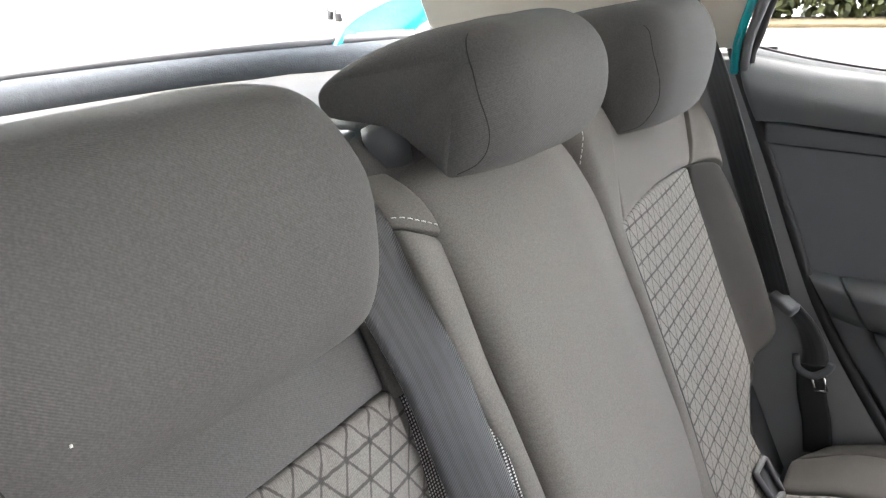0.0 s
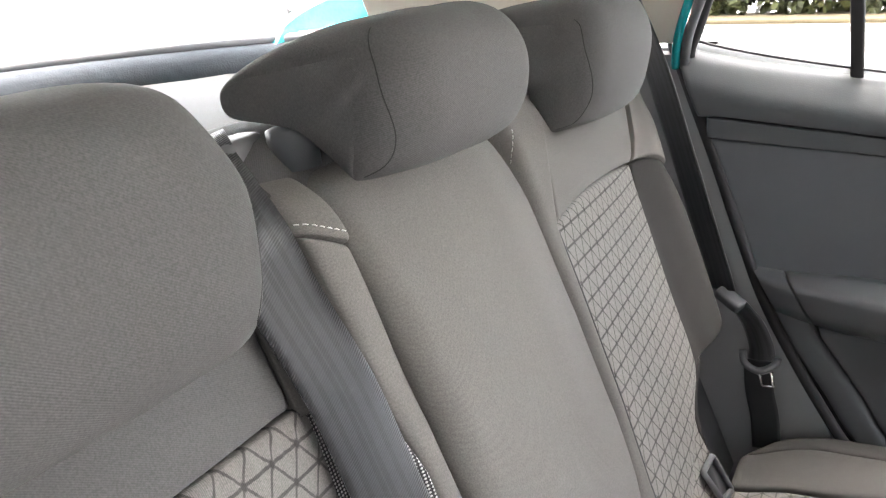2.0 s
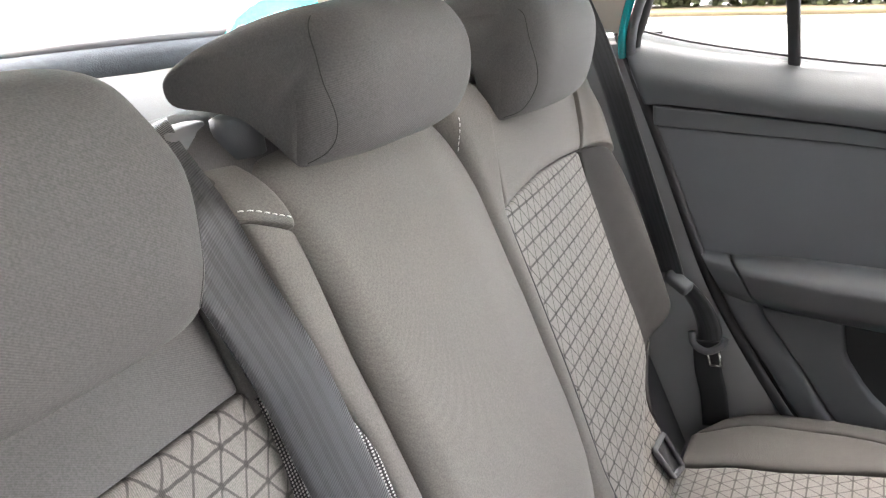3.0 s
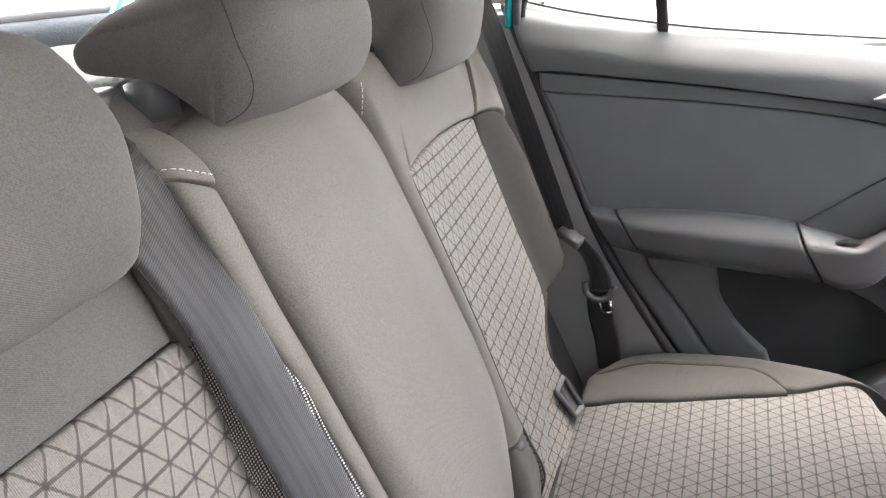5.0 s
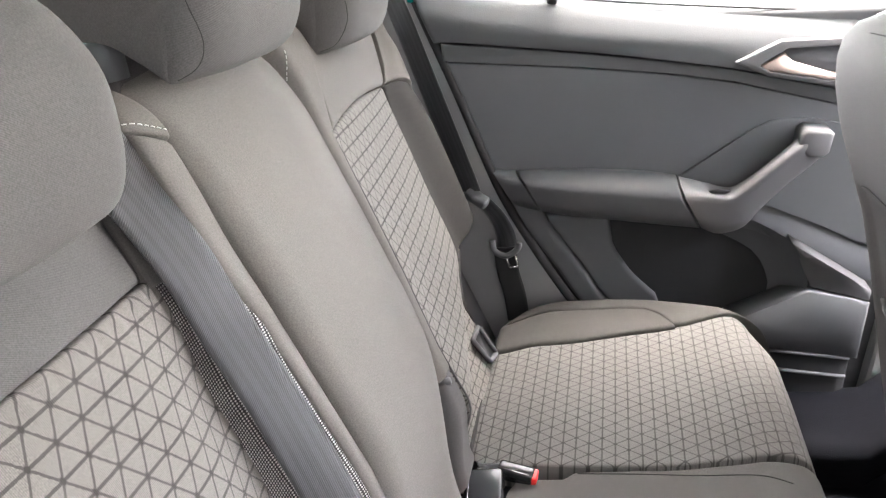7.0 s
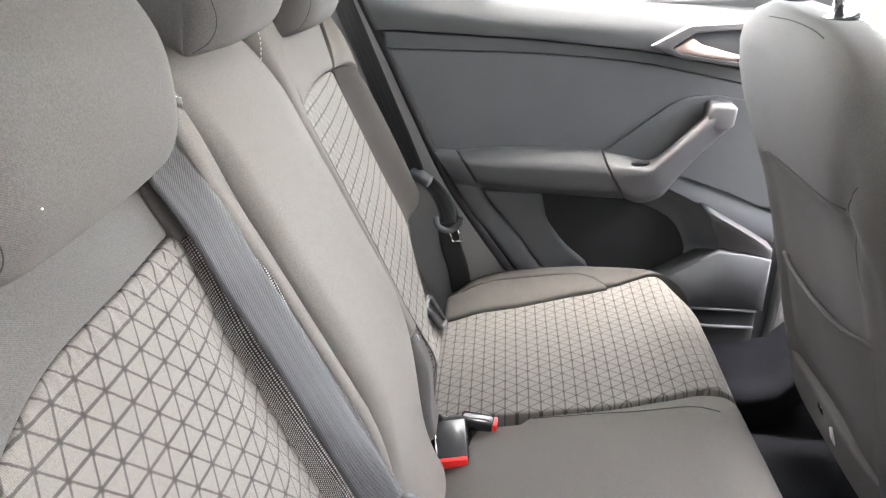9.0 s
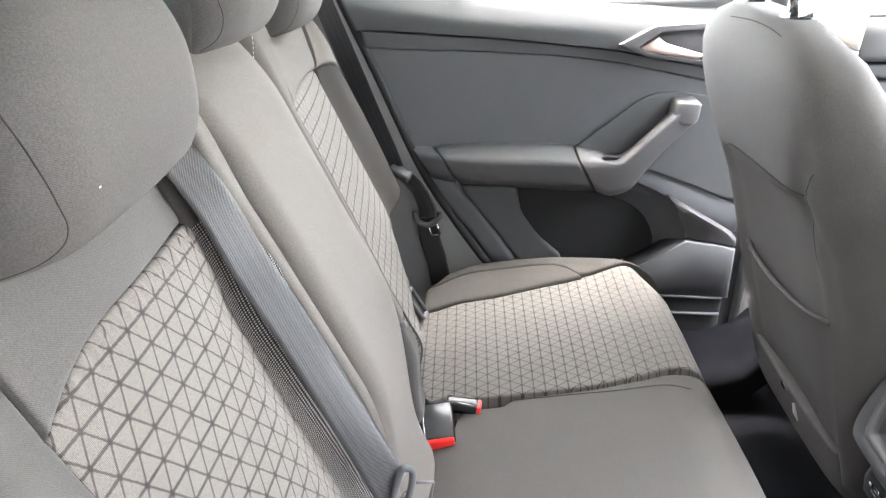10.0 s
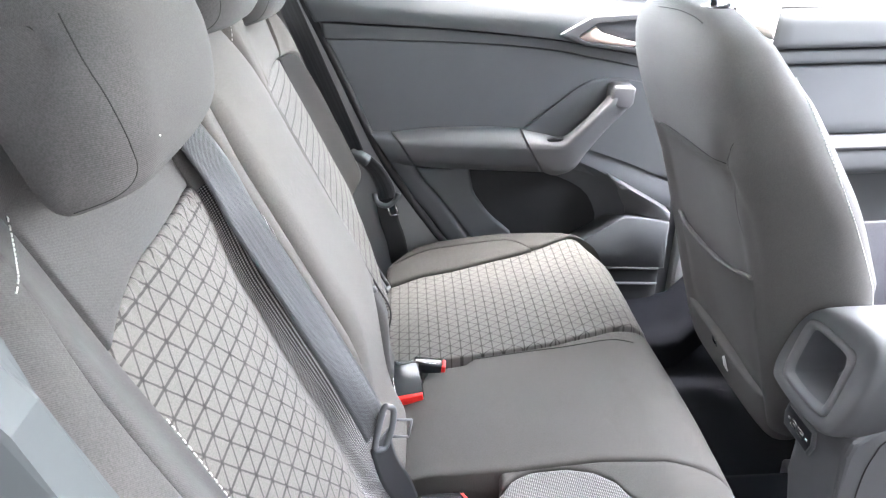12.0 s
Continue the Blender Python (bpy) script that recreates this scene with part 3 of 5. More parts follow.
put("insert_piping", tube(catmull([BP(lerp(q, FAR_LEFT), q, h_far_seat(lerp(q, FAR_LEFT), q) + 0.001) for q in (-0.02, 0.05, 0.1, 0.15, 0.2, 0.25, 0.3, 0.35, 0.4, 0.44, 0.475)], 6), 0.0016, 6), PALE_MESH, narrow_back, "corded light grey edging")


# ---- seat cushion: a = x, b = y ----
def CP(x, y, h):
    """The cushion falls towards the backrest."""
    return (x, y, 0.36 + h + lerp(x, [(-0.08, -0.042), (0.05, -0.030), (0.20, -0.014), (0.33, 0.0)]))


cushion = thing("bench_seat", (0.19, 0.0, 0.20), "grey cloth rear bench cushion with pale patterned outer seats", "car seat", "rear bench")


def h_front(x):
    return -0.030 * smooth((x - 0.33) / 0.12) - 0.012 * smooth((0.03 - x) / 0.07)


far_in = [(-0.075, 0.178), (0.11, 0.179), (0.185, 0.181), (0.244, 0.185), (0.324, 0.201), (0.415, 0.239)]
far_out = [(-0.075, 0.462), (-0.047, 0.469), (0.104, 0.483), (0.20, 0.504), (0.261, 0.513), (0.337, 0.552), (0.372, 0.564), (0.425, 0.570)]


def share(pairs, x0, x1):
    return lambda u: lerp(x0 + (x1 - x0) * u, pairs)


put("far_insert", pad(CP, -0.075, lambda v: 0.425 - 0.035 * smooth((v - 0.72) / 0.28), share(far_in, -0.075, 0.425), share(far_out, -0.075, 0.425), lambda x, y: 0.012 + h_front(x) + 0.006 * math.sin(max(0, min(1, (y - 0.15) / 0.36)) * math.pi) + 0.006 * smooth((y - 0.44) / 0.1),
    edge=(0.030, 0.05, 0.006, 0.008), depth=(0.010, 0.05, 0.004, 0.006), n=(36, 32), lumps=0.002, skirt=0.04, swap=True), LATTICE_SEAT_SHADED, cushion, "pale grey cloth with a dark triangle lattice")
mid_hi = [(-0.05, 0.125), (-0.040, 0.123), (-0.036, 0.080), (0.018, 0.080), (0.022, 0.142), (0.028, 0.151), (0.094, 0.156), (0.106, 0.172), (0.185, 0.177), (0.244, 0.181), (0.324, 0.197), (0.415, 0.235)]
mid_lo = [(-0.04, -0.088), (0.0, -0.091), (0.10, -0.0985), (0.16, -0.0995), (0.25, -0.102), (0.42, -0.130)]


def cushion_grid(x0, x1, lows, highs, H, edge, depth, n, lumps):
    return pad(CP, x0, x1, share(lows, x0, x1), share(highs, x0, x1), H, edge, depth, n, 0.05, True, lumps)


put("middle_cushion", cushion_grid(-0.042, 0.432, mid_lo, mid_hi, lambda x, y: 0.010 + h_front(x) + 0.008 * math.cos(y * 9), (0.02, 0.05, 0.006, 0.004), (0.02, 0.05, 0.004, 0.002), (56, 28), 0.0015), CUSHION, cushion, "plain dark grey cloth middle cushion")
MESH_ARC = [(0.112, -0.150), (0.118, -0.126), (0.135, -0.112), (0.158, -0.104), (0.203, -0.106), (0.238, -0.119), (0.261, -0.141), (0.274, -0.172), (0.30, -0.205)]
put("near_mesh_patch", cushion_grid(-0.042, 0.30, [(-0.04, -0.21), (0.3, -0.21)], [(-0.04, -0.150)] + MESH_ARC, lambda x, y: 0.012 + h_front(x), (0.01, 0.01, 0.004, 0.008), (0.01, 0.008, 0.003, 0.008), (48, 16), 0.001), PALE_MESH, cushion, "pale speckled mesh cloth patch")
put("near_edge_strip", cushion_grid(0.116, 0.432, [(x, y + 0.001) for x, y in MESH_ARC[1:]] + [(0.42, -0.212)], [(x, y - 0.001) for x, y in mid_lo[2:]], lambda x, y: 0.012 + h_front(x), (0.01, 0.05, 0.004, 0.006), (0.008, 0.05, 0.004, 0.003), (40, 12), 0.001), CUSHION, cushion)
put("near_insert", cushion_grid(-0.042, 0.425, [(-0.04, -0.41), (0.255, -0.502), (0.415, -0.545)], [(-0.04, -0.212), (0.28, -0.212), (0.42, -0.215)], lambda x, y: 0.013 + h_front(x) + 0.018 * smooth((-0.44 - y) / 0.1), (0.02, 0.05, 0.006, 0.010), (0.02, 0.05, 0.006, 0.010), (36, 28), 0.002), LATTICE_SEAT_SHADED, cushion, "pale grey cloth with a dark triangle lattice")


def side_h(x, y):
    return 0.014 + 0.012 * smooth((abs(y) - 0.43) / 0.10) + h_front(x) * 0.9


patch_hi = [(-0.048, 0.541), (0.05, 0.576), (0.163, 0.579), (0.205, 0.575), (0.230, 0.556), (0.246, 0.530), (0.256, 0.514)]
put("far_patch", cushion_grid(-0.048, 0.256, [(x, y + 0.002) for x, y in far_out[1:5]], patch_hi, side_h, (0.012, 0.004, 0.006, 0.005), (0.012, 0.003, 0.006, 0.004), (28, 14), 0.001), SIDE_SHADED, cushion, "ribbed grey cloth bolster patch")
bol_hi = [(-0.052, 0.558), (-0.005, 0.612), (0.058, 0.638), (0.14, 0.640), (0.205, 0.634), (0.284, 0.614), (0.347, 0.592), (0.39, 0.580), (0.425, 0.575)]
bol_lo = [(x, y + 0.002) for x, y in patch_hi] + [(x, y + 0.002) for x, y in far_out[5:]]
put("far_bolster", cushion_grid(-0.052, 0.425, bol_lo, bol_hi, side_h, (0.02, 0.04, 0.005, 0.035), (0.02, 0.04, 0.004, 0.05), (40, 18), 0.001), SIDE_SHADED, cushion, "dark grey cloth side bolster")
put("near_bolster", cushion_grid(-0.052, 0.425, [(x, -y) for x, y in bol_hi], [(-0.052, -0.415), (0.255, -0.506), (0.425, -0.548)], side_h, (0.02, 0.04, 0.035, 0.005), (0.02, 0.04, 0.05, 0.004), (40, 18), 0.001), DARK, cushion)
put("cushion_base", prism([(-0.05, -0.56), (0.385, -0.53), (0.405, -0.2), (0.405, 0.2), (0.385, 0.53), (-0.05, 0.56)], lambda x, y, h: (x, y, 0.36 + h), -0.26, -0.06, 0.02), CARPET, cushion, "black carpeted cushion base")
# dark tube laid along the fold to draw its shade
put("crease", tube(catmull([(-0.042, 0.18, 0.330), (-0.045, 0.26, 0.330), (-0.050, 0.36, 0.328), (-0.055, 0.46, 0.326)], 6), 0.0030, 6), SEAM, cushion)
put("cushion_seam", tube(catmull([CP(x, y, 0.0185 + h_front(x)) for x, y in ((0.108, 0.158), (0.184, 0.160), (0.255, 0.160), (0.33, 0.163), (0.37, 0.163))], 6), 0.0009, 5), SEAM, cushion)


# ---- headrests ----
OUTER = [(-0.186, 0.882), (-0.160, 0.885), (-0.146, 0.894), (-0.136, 0.920), (-0.137, 0.965), (-0.150, 1.000), (-0.175, 1.013), (-0.225, 1.011), (-0.275, 1.002), (-0.305, 0.991), (-0.312, 0.982), (-0.296, 0.972), (-0.245, 0.966), (-0.222, 0.950), (-0.208, 0.915), (-0.199, 0.892)]
MIDDLE = [(-0.181, 0.928), (-0.163, 0.931), (-0.150, 0.942), (-0.140, 0.966), (-0.141, 0.996), (-0.154, 1.016), (-0.180, 1.025), (-0.215, 1.023), (-0.255, 1.013), (-0.287, 0.999), (-0.304, 0.980), (-0.298, 0.963), (-0.262, 0.960), (-0.235, 0.957), (-0.212, 0.944), (-0.194, 0.933)]


def along(points, u):
    """The place at the share u of a row of points."""
    k = u * (len(points) - 1)
    i = min(int(k), len(points) - 2)
    return points[i].lerp(points[i + 1], k - i)


def headrest(label, y0, y1, profile, front_sag, seam_at, seam_x=-0.185):
    cx = sum(p[0] for p in profile) / len(profile)
    cz = sum(p[1] for p in profile) / len(profile)
    root = thing("headrest", (cx, (y0 + y1) / 2, min(p[1] for p in profile)), label, "headrest", "rear headrests")
    loop = catmull([(x, 0, z) for x, z in profile], 5, closed=True)
    bm = bmesh.new()
    layer = bm.loops.layers.uv.new("cloth")
    flat, rings = {}, []
    W = (y1 - y0) / 2
    per = [0.0]
    for p, q in zip(loop, loop[1:]):
        per.append(per[-1] + (q - p).length)
    R = 0.024
    zt = max(p[1] for p in profile)
    for t in spread(34, 0.9):
        q = -1 + 2 * t
        d = W * (1 - abs(q))
        k = 1.0 - 0.06 * drop(d, 0.016, 1.0)
        nose = drop(d, 0.040, 0.034)
        ring = []
        for i, p in enumerate(loop):
            x = cx + (p.x - cx) * k
            z = cz + (p.z - cz) * k
            front = smooth((p.x - cx) / 0.06)
            z -= drop(d, 0.045, 0.020) * smooth((p.z - cz) / (zt - cz))
            fore = smooth((p.x - seam_x) / 0.035)
            x -= front_sag * front * q * q + nose / 0.034 * 0.72 * max(0.0, x - seam_x)
            z += (cz - z) * 0.10 * fore * nose / 0.034
            z += 0.0015 * noise.noise((x * 12, q * 2, z * 12))
            y = (y0 + y1) / 2 + W * q * (1 - 0.03 * (1 - front)) * (1 - 0.12 * smooth((p.z - cz) / (zt - cz)) ** 1.3)
            vert = bm.verts.new((x, y, z))
            flat[vert] = (y, per[i])
            ring.append(vert)
        rings.append(ring)
    m = len(loop)
    for a, b in zip(rings, rings[1:]):
        for i in range(m):
            bm.faces.new((a[i], a[(i + 1) % m], b[(i + 1) % m], b[i]))
    sides = set()
    tail = 10 * 5
    for ring, sgn in ((rings[0], -1), (rings[-1], 1)):
        over = [ring[k].co for k in range(tail, -1, -1)]
        below = [ring[k % m].co for k in range(tail, m + 1)]
        rows = []
        for i in range(33):
            u = i / 32
            a, b = along(over, u), along(below, u)
            rows.append([bm.verts.new(a.lerp(b, v / 8) + Vector((0, sgn * 0.0025 * math.sin(math.pi * v / 8) ** 0.8 * smooth(u / 0.15) * smooth((1 - u) / 0.15), 0))) for v in range(9)])
        for p, q in zip(rows, rows[1:]):
            for v in range(8):
                sides.add(bm.faces.new((p[v], p[v + 1], q[v + 1], q[v])))
    bm.normal_update()
    for f in bm.faces:
        for l in f.loops:
            l[layer].uv = (l.vert.co.x, l.vert.co.z) if f in sides else flat[l.vert]
    cover = put("cover", bm, DARK, root)
    tree = surface(cover)
    for side in (-1, 1):
        line = drape(tree, [(x, (y0 + y1) / 2 + side * W, z) for x, _, z in catmull([(x, 0, z) for x, z in seam_at], 8)], (0, -side, 0), -0.0001)
        put("seam", tube(line, 0.0005, 6), SEAM, root)
    for y in ((y0 + y1) / 2 - 0.078, (y0 + y1) / 2 + 0.078):
        put("post", tube([(-0.250, y, 0.90), (-0.254, y, cz)], 0.006, 12), CHROME, root, "steel headrest post")
        put("post_collar", tube([(-0.250, y, 0.930), (-0.2515, y, 0.956), (-0.2520, y, 0.959)], lambda t: 0.017 - 0.005 * smooth((t - 0.6) / 0.4), 18), PLASTIC, root, "grey plastic collar")
    return root


out_seam = [(-0.171, 0.996), (-0.167, 0.987), (-0.154, 0.960), (-0.148, 0.936), (-0.146, 0.918), (-0.147, 0.907), (-0.152, 0.898), (-0.162, 0.892), (-0.182, 0.887)]
mid_seam = [(-0.184, 1.019), (-0.178, 1.006), (-0.167, 0.987), (-0.161, 0.965), (-0.163, 0.950), (-0.1705, 0.939), (-0.183, 0.932)]
far_seam = [(-0.196, 0.994), (-0.188, 0.985), (-0.178, 0.953), (-0.176, 0.930), (-0.180, 0.912), (-0.192, 0.894), (-0.209, 0.887)]
headrest("dark grey twill outer headrest pushed down over the backrest", -0.450, -0.230, OUTER, 0.003, out_seam)
headrest("dark grey twill middle headrest, lower than its neighbours", -0.122, 0.066, MIDDLE, 0.010, mid_seam)
headrest("dark grey twill outer headrest pushed down over the backrest", 0.226, 0.434, [(x - 0.030 if z < 0.95 else x - 0.024, z) for x, z in OUTER], 0.010, far_seam, -0.21)

# ---- middle belt ----
mid_belt = thing("seat_belt", (-0.05, -0.165, 0.45), "dark grey middle seat belt lying down its channel", "seat belt", "seat belts")


def belt_pt(s, lift=0.0):
    return BP(lerp(s, [(0.06, -0.184), (0.25, -0.183), (0.30, -0.177), (0.36, -0.1705), (0.42, -0.1690), (0.48, -0.1735), (0.54, -0.1800), (0.60, -0.184)]), s, lift + lerp(s, [(0.10, 0.031), (0.16, 0.036), (0.25, 0.038), (0.30, 0.036), (0.36, 0.033), (0.42, 0.031), (0.48, 0.036), (0.60, 0.032)]))


def belt_w(s):
    return Vector(BP(1, -0.06 * smooth((0.5 - s) / 0.1), lerp(s, [(0.15, 0.55), (0.25, 0.47), (0.36, 0.38), (0.44, 0.36), (0.50, 0.28), (0.54, 0.24), (0.60, 0.40)]))) - Vector(BP(0, 0, 0))


tilt = belt_w(0.15)
line = [(-0.300, -0.150, 0.951), (-0.270, -0.170, 0.950), BP(-0.183, 0.590, 0.030)] + [belt_pt(s) for s in (0.54, 0.48, 0.42, 0.36, 0.30, 0.24, 0.18, 0.140)]
flatw = Vector((0.05, 1, 0.25))
put("webbing", ribbon(line, [flatw, flatw, belt_w(0.6)] + [belt_w(s) for s in (0.54, 0.48, 0.42, 0.36, 0.30, 0.24, 0.18, 0.140)], cup=0.0012), BELT, mid_belt, "dark blue-grey ribbed strap")
t_at = Vector(belt_pt(0.138, 0.006))
ex = Vector((0.25, 0.42, 0.86)).normalized()
ey = (Vector(belt_pt(0.24)) - Vector(belt_pt(0.14))).normalized()
ey = (ey - ex * ey.dot(ex)).normalized()
ez = ex.cross(ey).normalized()


def TP(a, b, h):
    return tuple(t_at + ex * a + ey * b + ez * h)


loop_pts = [TP(a, b, 0.002) for a, b in ((-0.022, 0.006), (-0.025, 0.0), (-0.021, -0.008), (0.0, -0.011), (0.021, -0.008), (0.025, 0.0), (0.022, 0.006), (0.0, 0.007))]
put("tongue_frame", tube(catmull(loop_pts, 5, closed=True), 0.0038, 8, closed=True), INSERT, mid_belt, "dark plastic covered belt tongue")
put("tongue_blade", join(*[tube([TP(a, -0.014, 0.0), TP(a, -0.040, -0.002)], 0.0016, 6) for a in (-0.010, 0.010)], tube([TP(-0.010, -0.040, -0.002), TP(0.010, -0.040, -0.002)], 0.0016, 6)), SATIN, mid_belt, "steel blade with a window")
put("lap_strap", ribbon([belt_pt(0.125, -0.004), belt_pt(0.08, -0.012), BP(-0.165, 0.02, 0.010), BP(-0.15, -0.05, -0.006)], [tilt] * 4, half=0.020), BLACK, mid_belt, "dark blue-grey ribbed strap")

# ---- far belt on the body side ----
far_belt = thing("seat_belt", (-0.09, 0.60, 0.40), "dark seat belt hanging beside the backrest with its tongue parked", "seat belt", "seat belts")
bw = Vector((0.85, -0.50, 0.30))
put("webbing", ribbon([(-0.290, 0.570, 1.06), (-0.228, 0.597, 0.920), (-0.178, 0.600, 0.785), (-0.148, 0.601, 0.70), (-0.115, 0.603, 0.606), (-0.104, 0.604, 0.572)], [bw] * 6, half=0.0235), BELT, far_belt, "dark blue-grey ribbed strap")
put("belt_guide", block((0.044, 0.022, 0.020), pose(-0.092, 0.598, 0.562, 20, 24, -20), 0.006, 3), PLASTIC, far_belt, "grey plastic belt clip")
put("hanging_strap", ribbon([(-0.088, 0.606, 0.552), (-0.062, 0.612, 0.520), (-0.046, 0.613, 0.485), (-0.042, 0.612, 0.462)], [Vector((1, -0.55, 0.5)), Vector((1, -0.4, 0.3)), Vector((1, -0.2, 0.2)), Vector((1, 0.0, 0.1))], half=0.019, cup=0.005), BELT, far_belt, "dark strap bunched in folds")
put("tongue_frame", tube(catmull([(-0.068, 0.604, 0.478), (-0.063, 0.602, 0.458), (-0.042, 0.600, 0.450), (-0.022, 0.602, 0.463), (-0.018, 0.604, 0.476)], 5), 0.0058, 8), PLASTIC, far_belt, "grey plastic covered belt tongue")
put("tongue_blade", join(tube([(-0.042, 0.600, 0.450), (-0.035, 0.598, 0.428)], 0.0022, 6), tube([(-0.025, 0.600, 0.452), (-0.019, 0.598, 0.430)], 0.0022, 6), tube([(-0.035, 0.598, 0.428), (-0.019, 0.598, 0.430)], 0.0022, 6)), CHROME, far_belt, "steel blade with a window")
put("lap_strap", ribbon([(-0.046, 0.612, 0.462), (-0.040, 0.614, 0.41), (-0.028, 0.612, 0.365), (-0.02, 0.61, 0.31)], [Vector((1, 0, 0.1))] * 4, half=0.021), BLACK, far_belt, "black strap")


# ---- buckles ----
def buckle(label, at, size, turn, red_share, stem):
    """A buckle: black wedge body, chrome edge, red push button on the end that faces forward, and its webbing stem."""
    root = thing("belt_buckle", at, label, "belt buckle", "belt buckles")
    m = pose(*at) @ turn
    L, W, T = size

    def P(x, y, z):
        return tuple(m @ Vector((x, y, z)))

    bm = block((L, W, T), m @ pose(0, 0, 0), 0.004, 3)
    put("body", bm, GLOSS, root, "black plastic buckle body")
    put("edge_trim", tube([P(-L / 2, -W / 2 + 0.003, T / 2), P(0, -W / 2 + 0.002, T / 2 + 0.001), P(L / 2 - 0.006, -W / 2 + 0.003, T / 2)], 0.0013, 6), CHROME, root, "bright edge")
    put("push_button", block((0.010, W * 0.92, T * red_share), m @ pose(L / 2, 0, T / 2 - T * red_share / 2 - 0.002), 0.0025, 3), RED, root, "red push button")
    put("slot", join(block((0.004, W * 0.8, T * 0.3), m @ pose(L / 2 + 0.001, 0, -T / 2 + T * 0.2), 0.001), block((0.005, 0.005, 0.006), m @ pose(L / 2 + 0.002, -0.012, -T / 2 + T * 0.2)), block((0.005, 0.005, 0.006), m @ pose(L / 2 + 0.002, 0.010, -T / 2 + T * 0.2))), CHROME, root)
    put("stem", ribbon([P(-L / 2 + 0.01, 0, 0), P(-L / 2 - 0.02, 0, -0.006), stem], [m.to_3x3() @ Vector((0, 1, 0))] * 3, half=W * 0.36), BLACK, root, "black webbing stem")
    return root


buckle("black belt buckle with a red button standing in the cushion notch", (-0.006, 0.108, 0.346), (0.066, 0.046, 0.032), pose(0, 0, 0, 0, 0, -84) @ pose(0, 0, 0, 6, 12, 0), 0.55, (-0.045, 0.160, 0.318))
buckle("slim black buckle with a red button in the cushion slot", (0.028, 0.152, 0.350), (0.048, 0.019, 0.022), pose(0, 0, 0, 8, 6, -6), 0.8, (-0.045, 0.165, 0.318))
buckle("black buckle with a red button in the near notch", (0.032, -0.157, 0.348), (0.066, 0.048, 0.026), pose(0, 0, 0, -30, 4, 8), 0.8, (-0.05, -0.15, 0.35))

# ---- child-seat anchor guide by the far bolster ----
guide = thing("anchor_guide", (-0.045, 0.425, 0.345), "grey plastic anchor guide clipped in the seat crease", "seat fitting")
gpts = [(-0.069, 0.389, 0.400), (-0.068, 0.437, 0.396), (-0.042, 0.461, 0.330), (-0.045, 0.412, 0.346)]
put("frame", tube([Vector(a).lerp(Vector(b), k) for a, b in zip(gpts, gpts[1:] + gpts[:1]) for k in (0.06, 0.5, 0.94)], 0.0042, 8, closed=True), PLASTIC, guide)
put("opening", prism([(0, 0), (1, 0), (1, 1), (0, 1)], lambda a, b, h: tuple(Vector(gpts[0]).lerp(Vector(gpts[1]), a).lerp(Vector(gpts[3]).lerp(Vector(gpts[2]), a), b) + Vector((0.6, 0.2, 0.7)) * h), -0.006, -0.003), BLACK, guide)
tagged(part("lint", block((0.0010, 0.0012, 0.0012), pose(-0.1366, -0.4125, 0.9215), 0.0004), THREAD), "tiny white speck of lint on the near headrest", "lint")


# ---- far rear door: a = x, b = z, h towards the cabin ----
def DP(x, z, h):
    return (x, 0.665 + 0.12 * x - 0.25 * max(0.0, z - 0.80) - h, z)


door = thing("door_1", (0.2, 0.74, 0.05), "dark grey far rear door with padded sill, armrest and pull handle", "car door")
tagged(door, kind="structure")
EDGE = [(0.05, 0.25), (0.25, 0.155), (0.35, 0.080), (0.40, 0.050), (0.4945, -0.018), (0.585, -0.059), (0.674, -0.095), (0.760, -0.129), (0.835, -0.162), (0.901, -0.187), (0.95, -0.205)]
sill_z = lambda x: lerp(x, [(-0.22, 0.945), (-0.167, 0.928), (-0.10, 0.912), (0.016, 0.893), (0.10, 0.882), (0.30, 0.864), (0.503, 0.850), (0.65, 0.842)])
groove_z = lambda x: lerp(x, [(-0.16, 0.826), (-0.115, 0.8213), (0.088, 0.801), (0.182, 0.789), (0.314, 0.7705), (0.4955, 0.731), (0.65, 0.690)])
ledge_z = lambda x: lerp(x, [(-0.16, 0.796), (-0.118, 0.792), (0.089, 0.7774), (0.231, 0.763), (0.326, 0.748), (0.509, 0.7037), (0.65, 0.665)])


def rear_x(z):
    return lerp(z, EDGE)


def across(fz, x0, x1):
    return lambda u: fz(x0 + (x1 - x0) * u)


put("door_shell", pad(DP, lambda v: rear_x(0.06 + 0.80 * v) - 0.004, 0.66, 0.06, 0.86, -0.012, edge=(0.01, 0.01, 0.01, 0.01), n=(24, 24), skirt=0.05), PLASTIC, door)
put("sill_pad", pad(DP, lambda v: rear_x(0.825 + 0.105 * v) - 0.006, 0.66, across(groove_z, -0.20, 0.66), across(sill_z, -0.19, 0.66), lambda x, z: 0.018 + 0.006 * math.sin(x * 5) - 0.030 * smooth((z - sill_z(x) + 0.07) / 0.07) , edge=(0.003, 0.01, 0.003, 0.03), depth=(0.003, 0.01, 0.0015, 0.03), n=(32, 24), skirt=0.03), SOFT, door, "padded dark grey window sill")
put("trim_ledge", pad(DP, -0.152, 0.66, across(ledge_z, -0.152, 0.66), across(lambda x: groove_z(x) - 0.001, -0.152, 0.66), lambda x, z: 0.0145, edge=(0.006, 0.006, 0.002, 0.002), depth=(0.006, 0.006, 0.001, 0.0008), n=(40, 10)), SOFT, door)
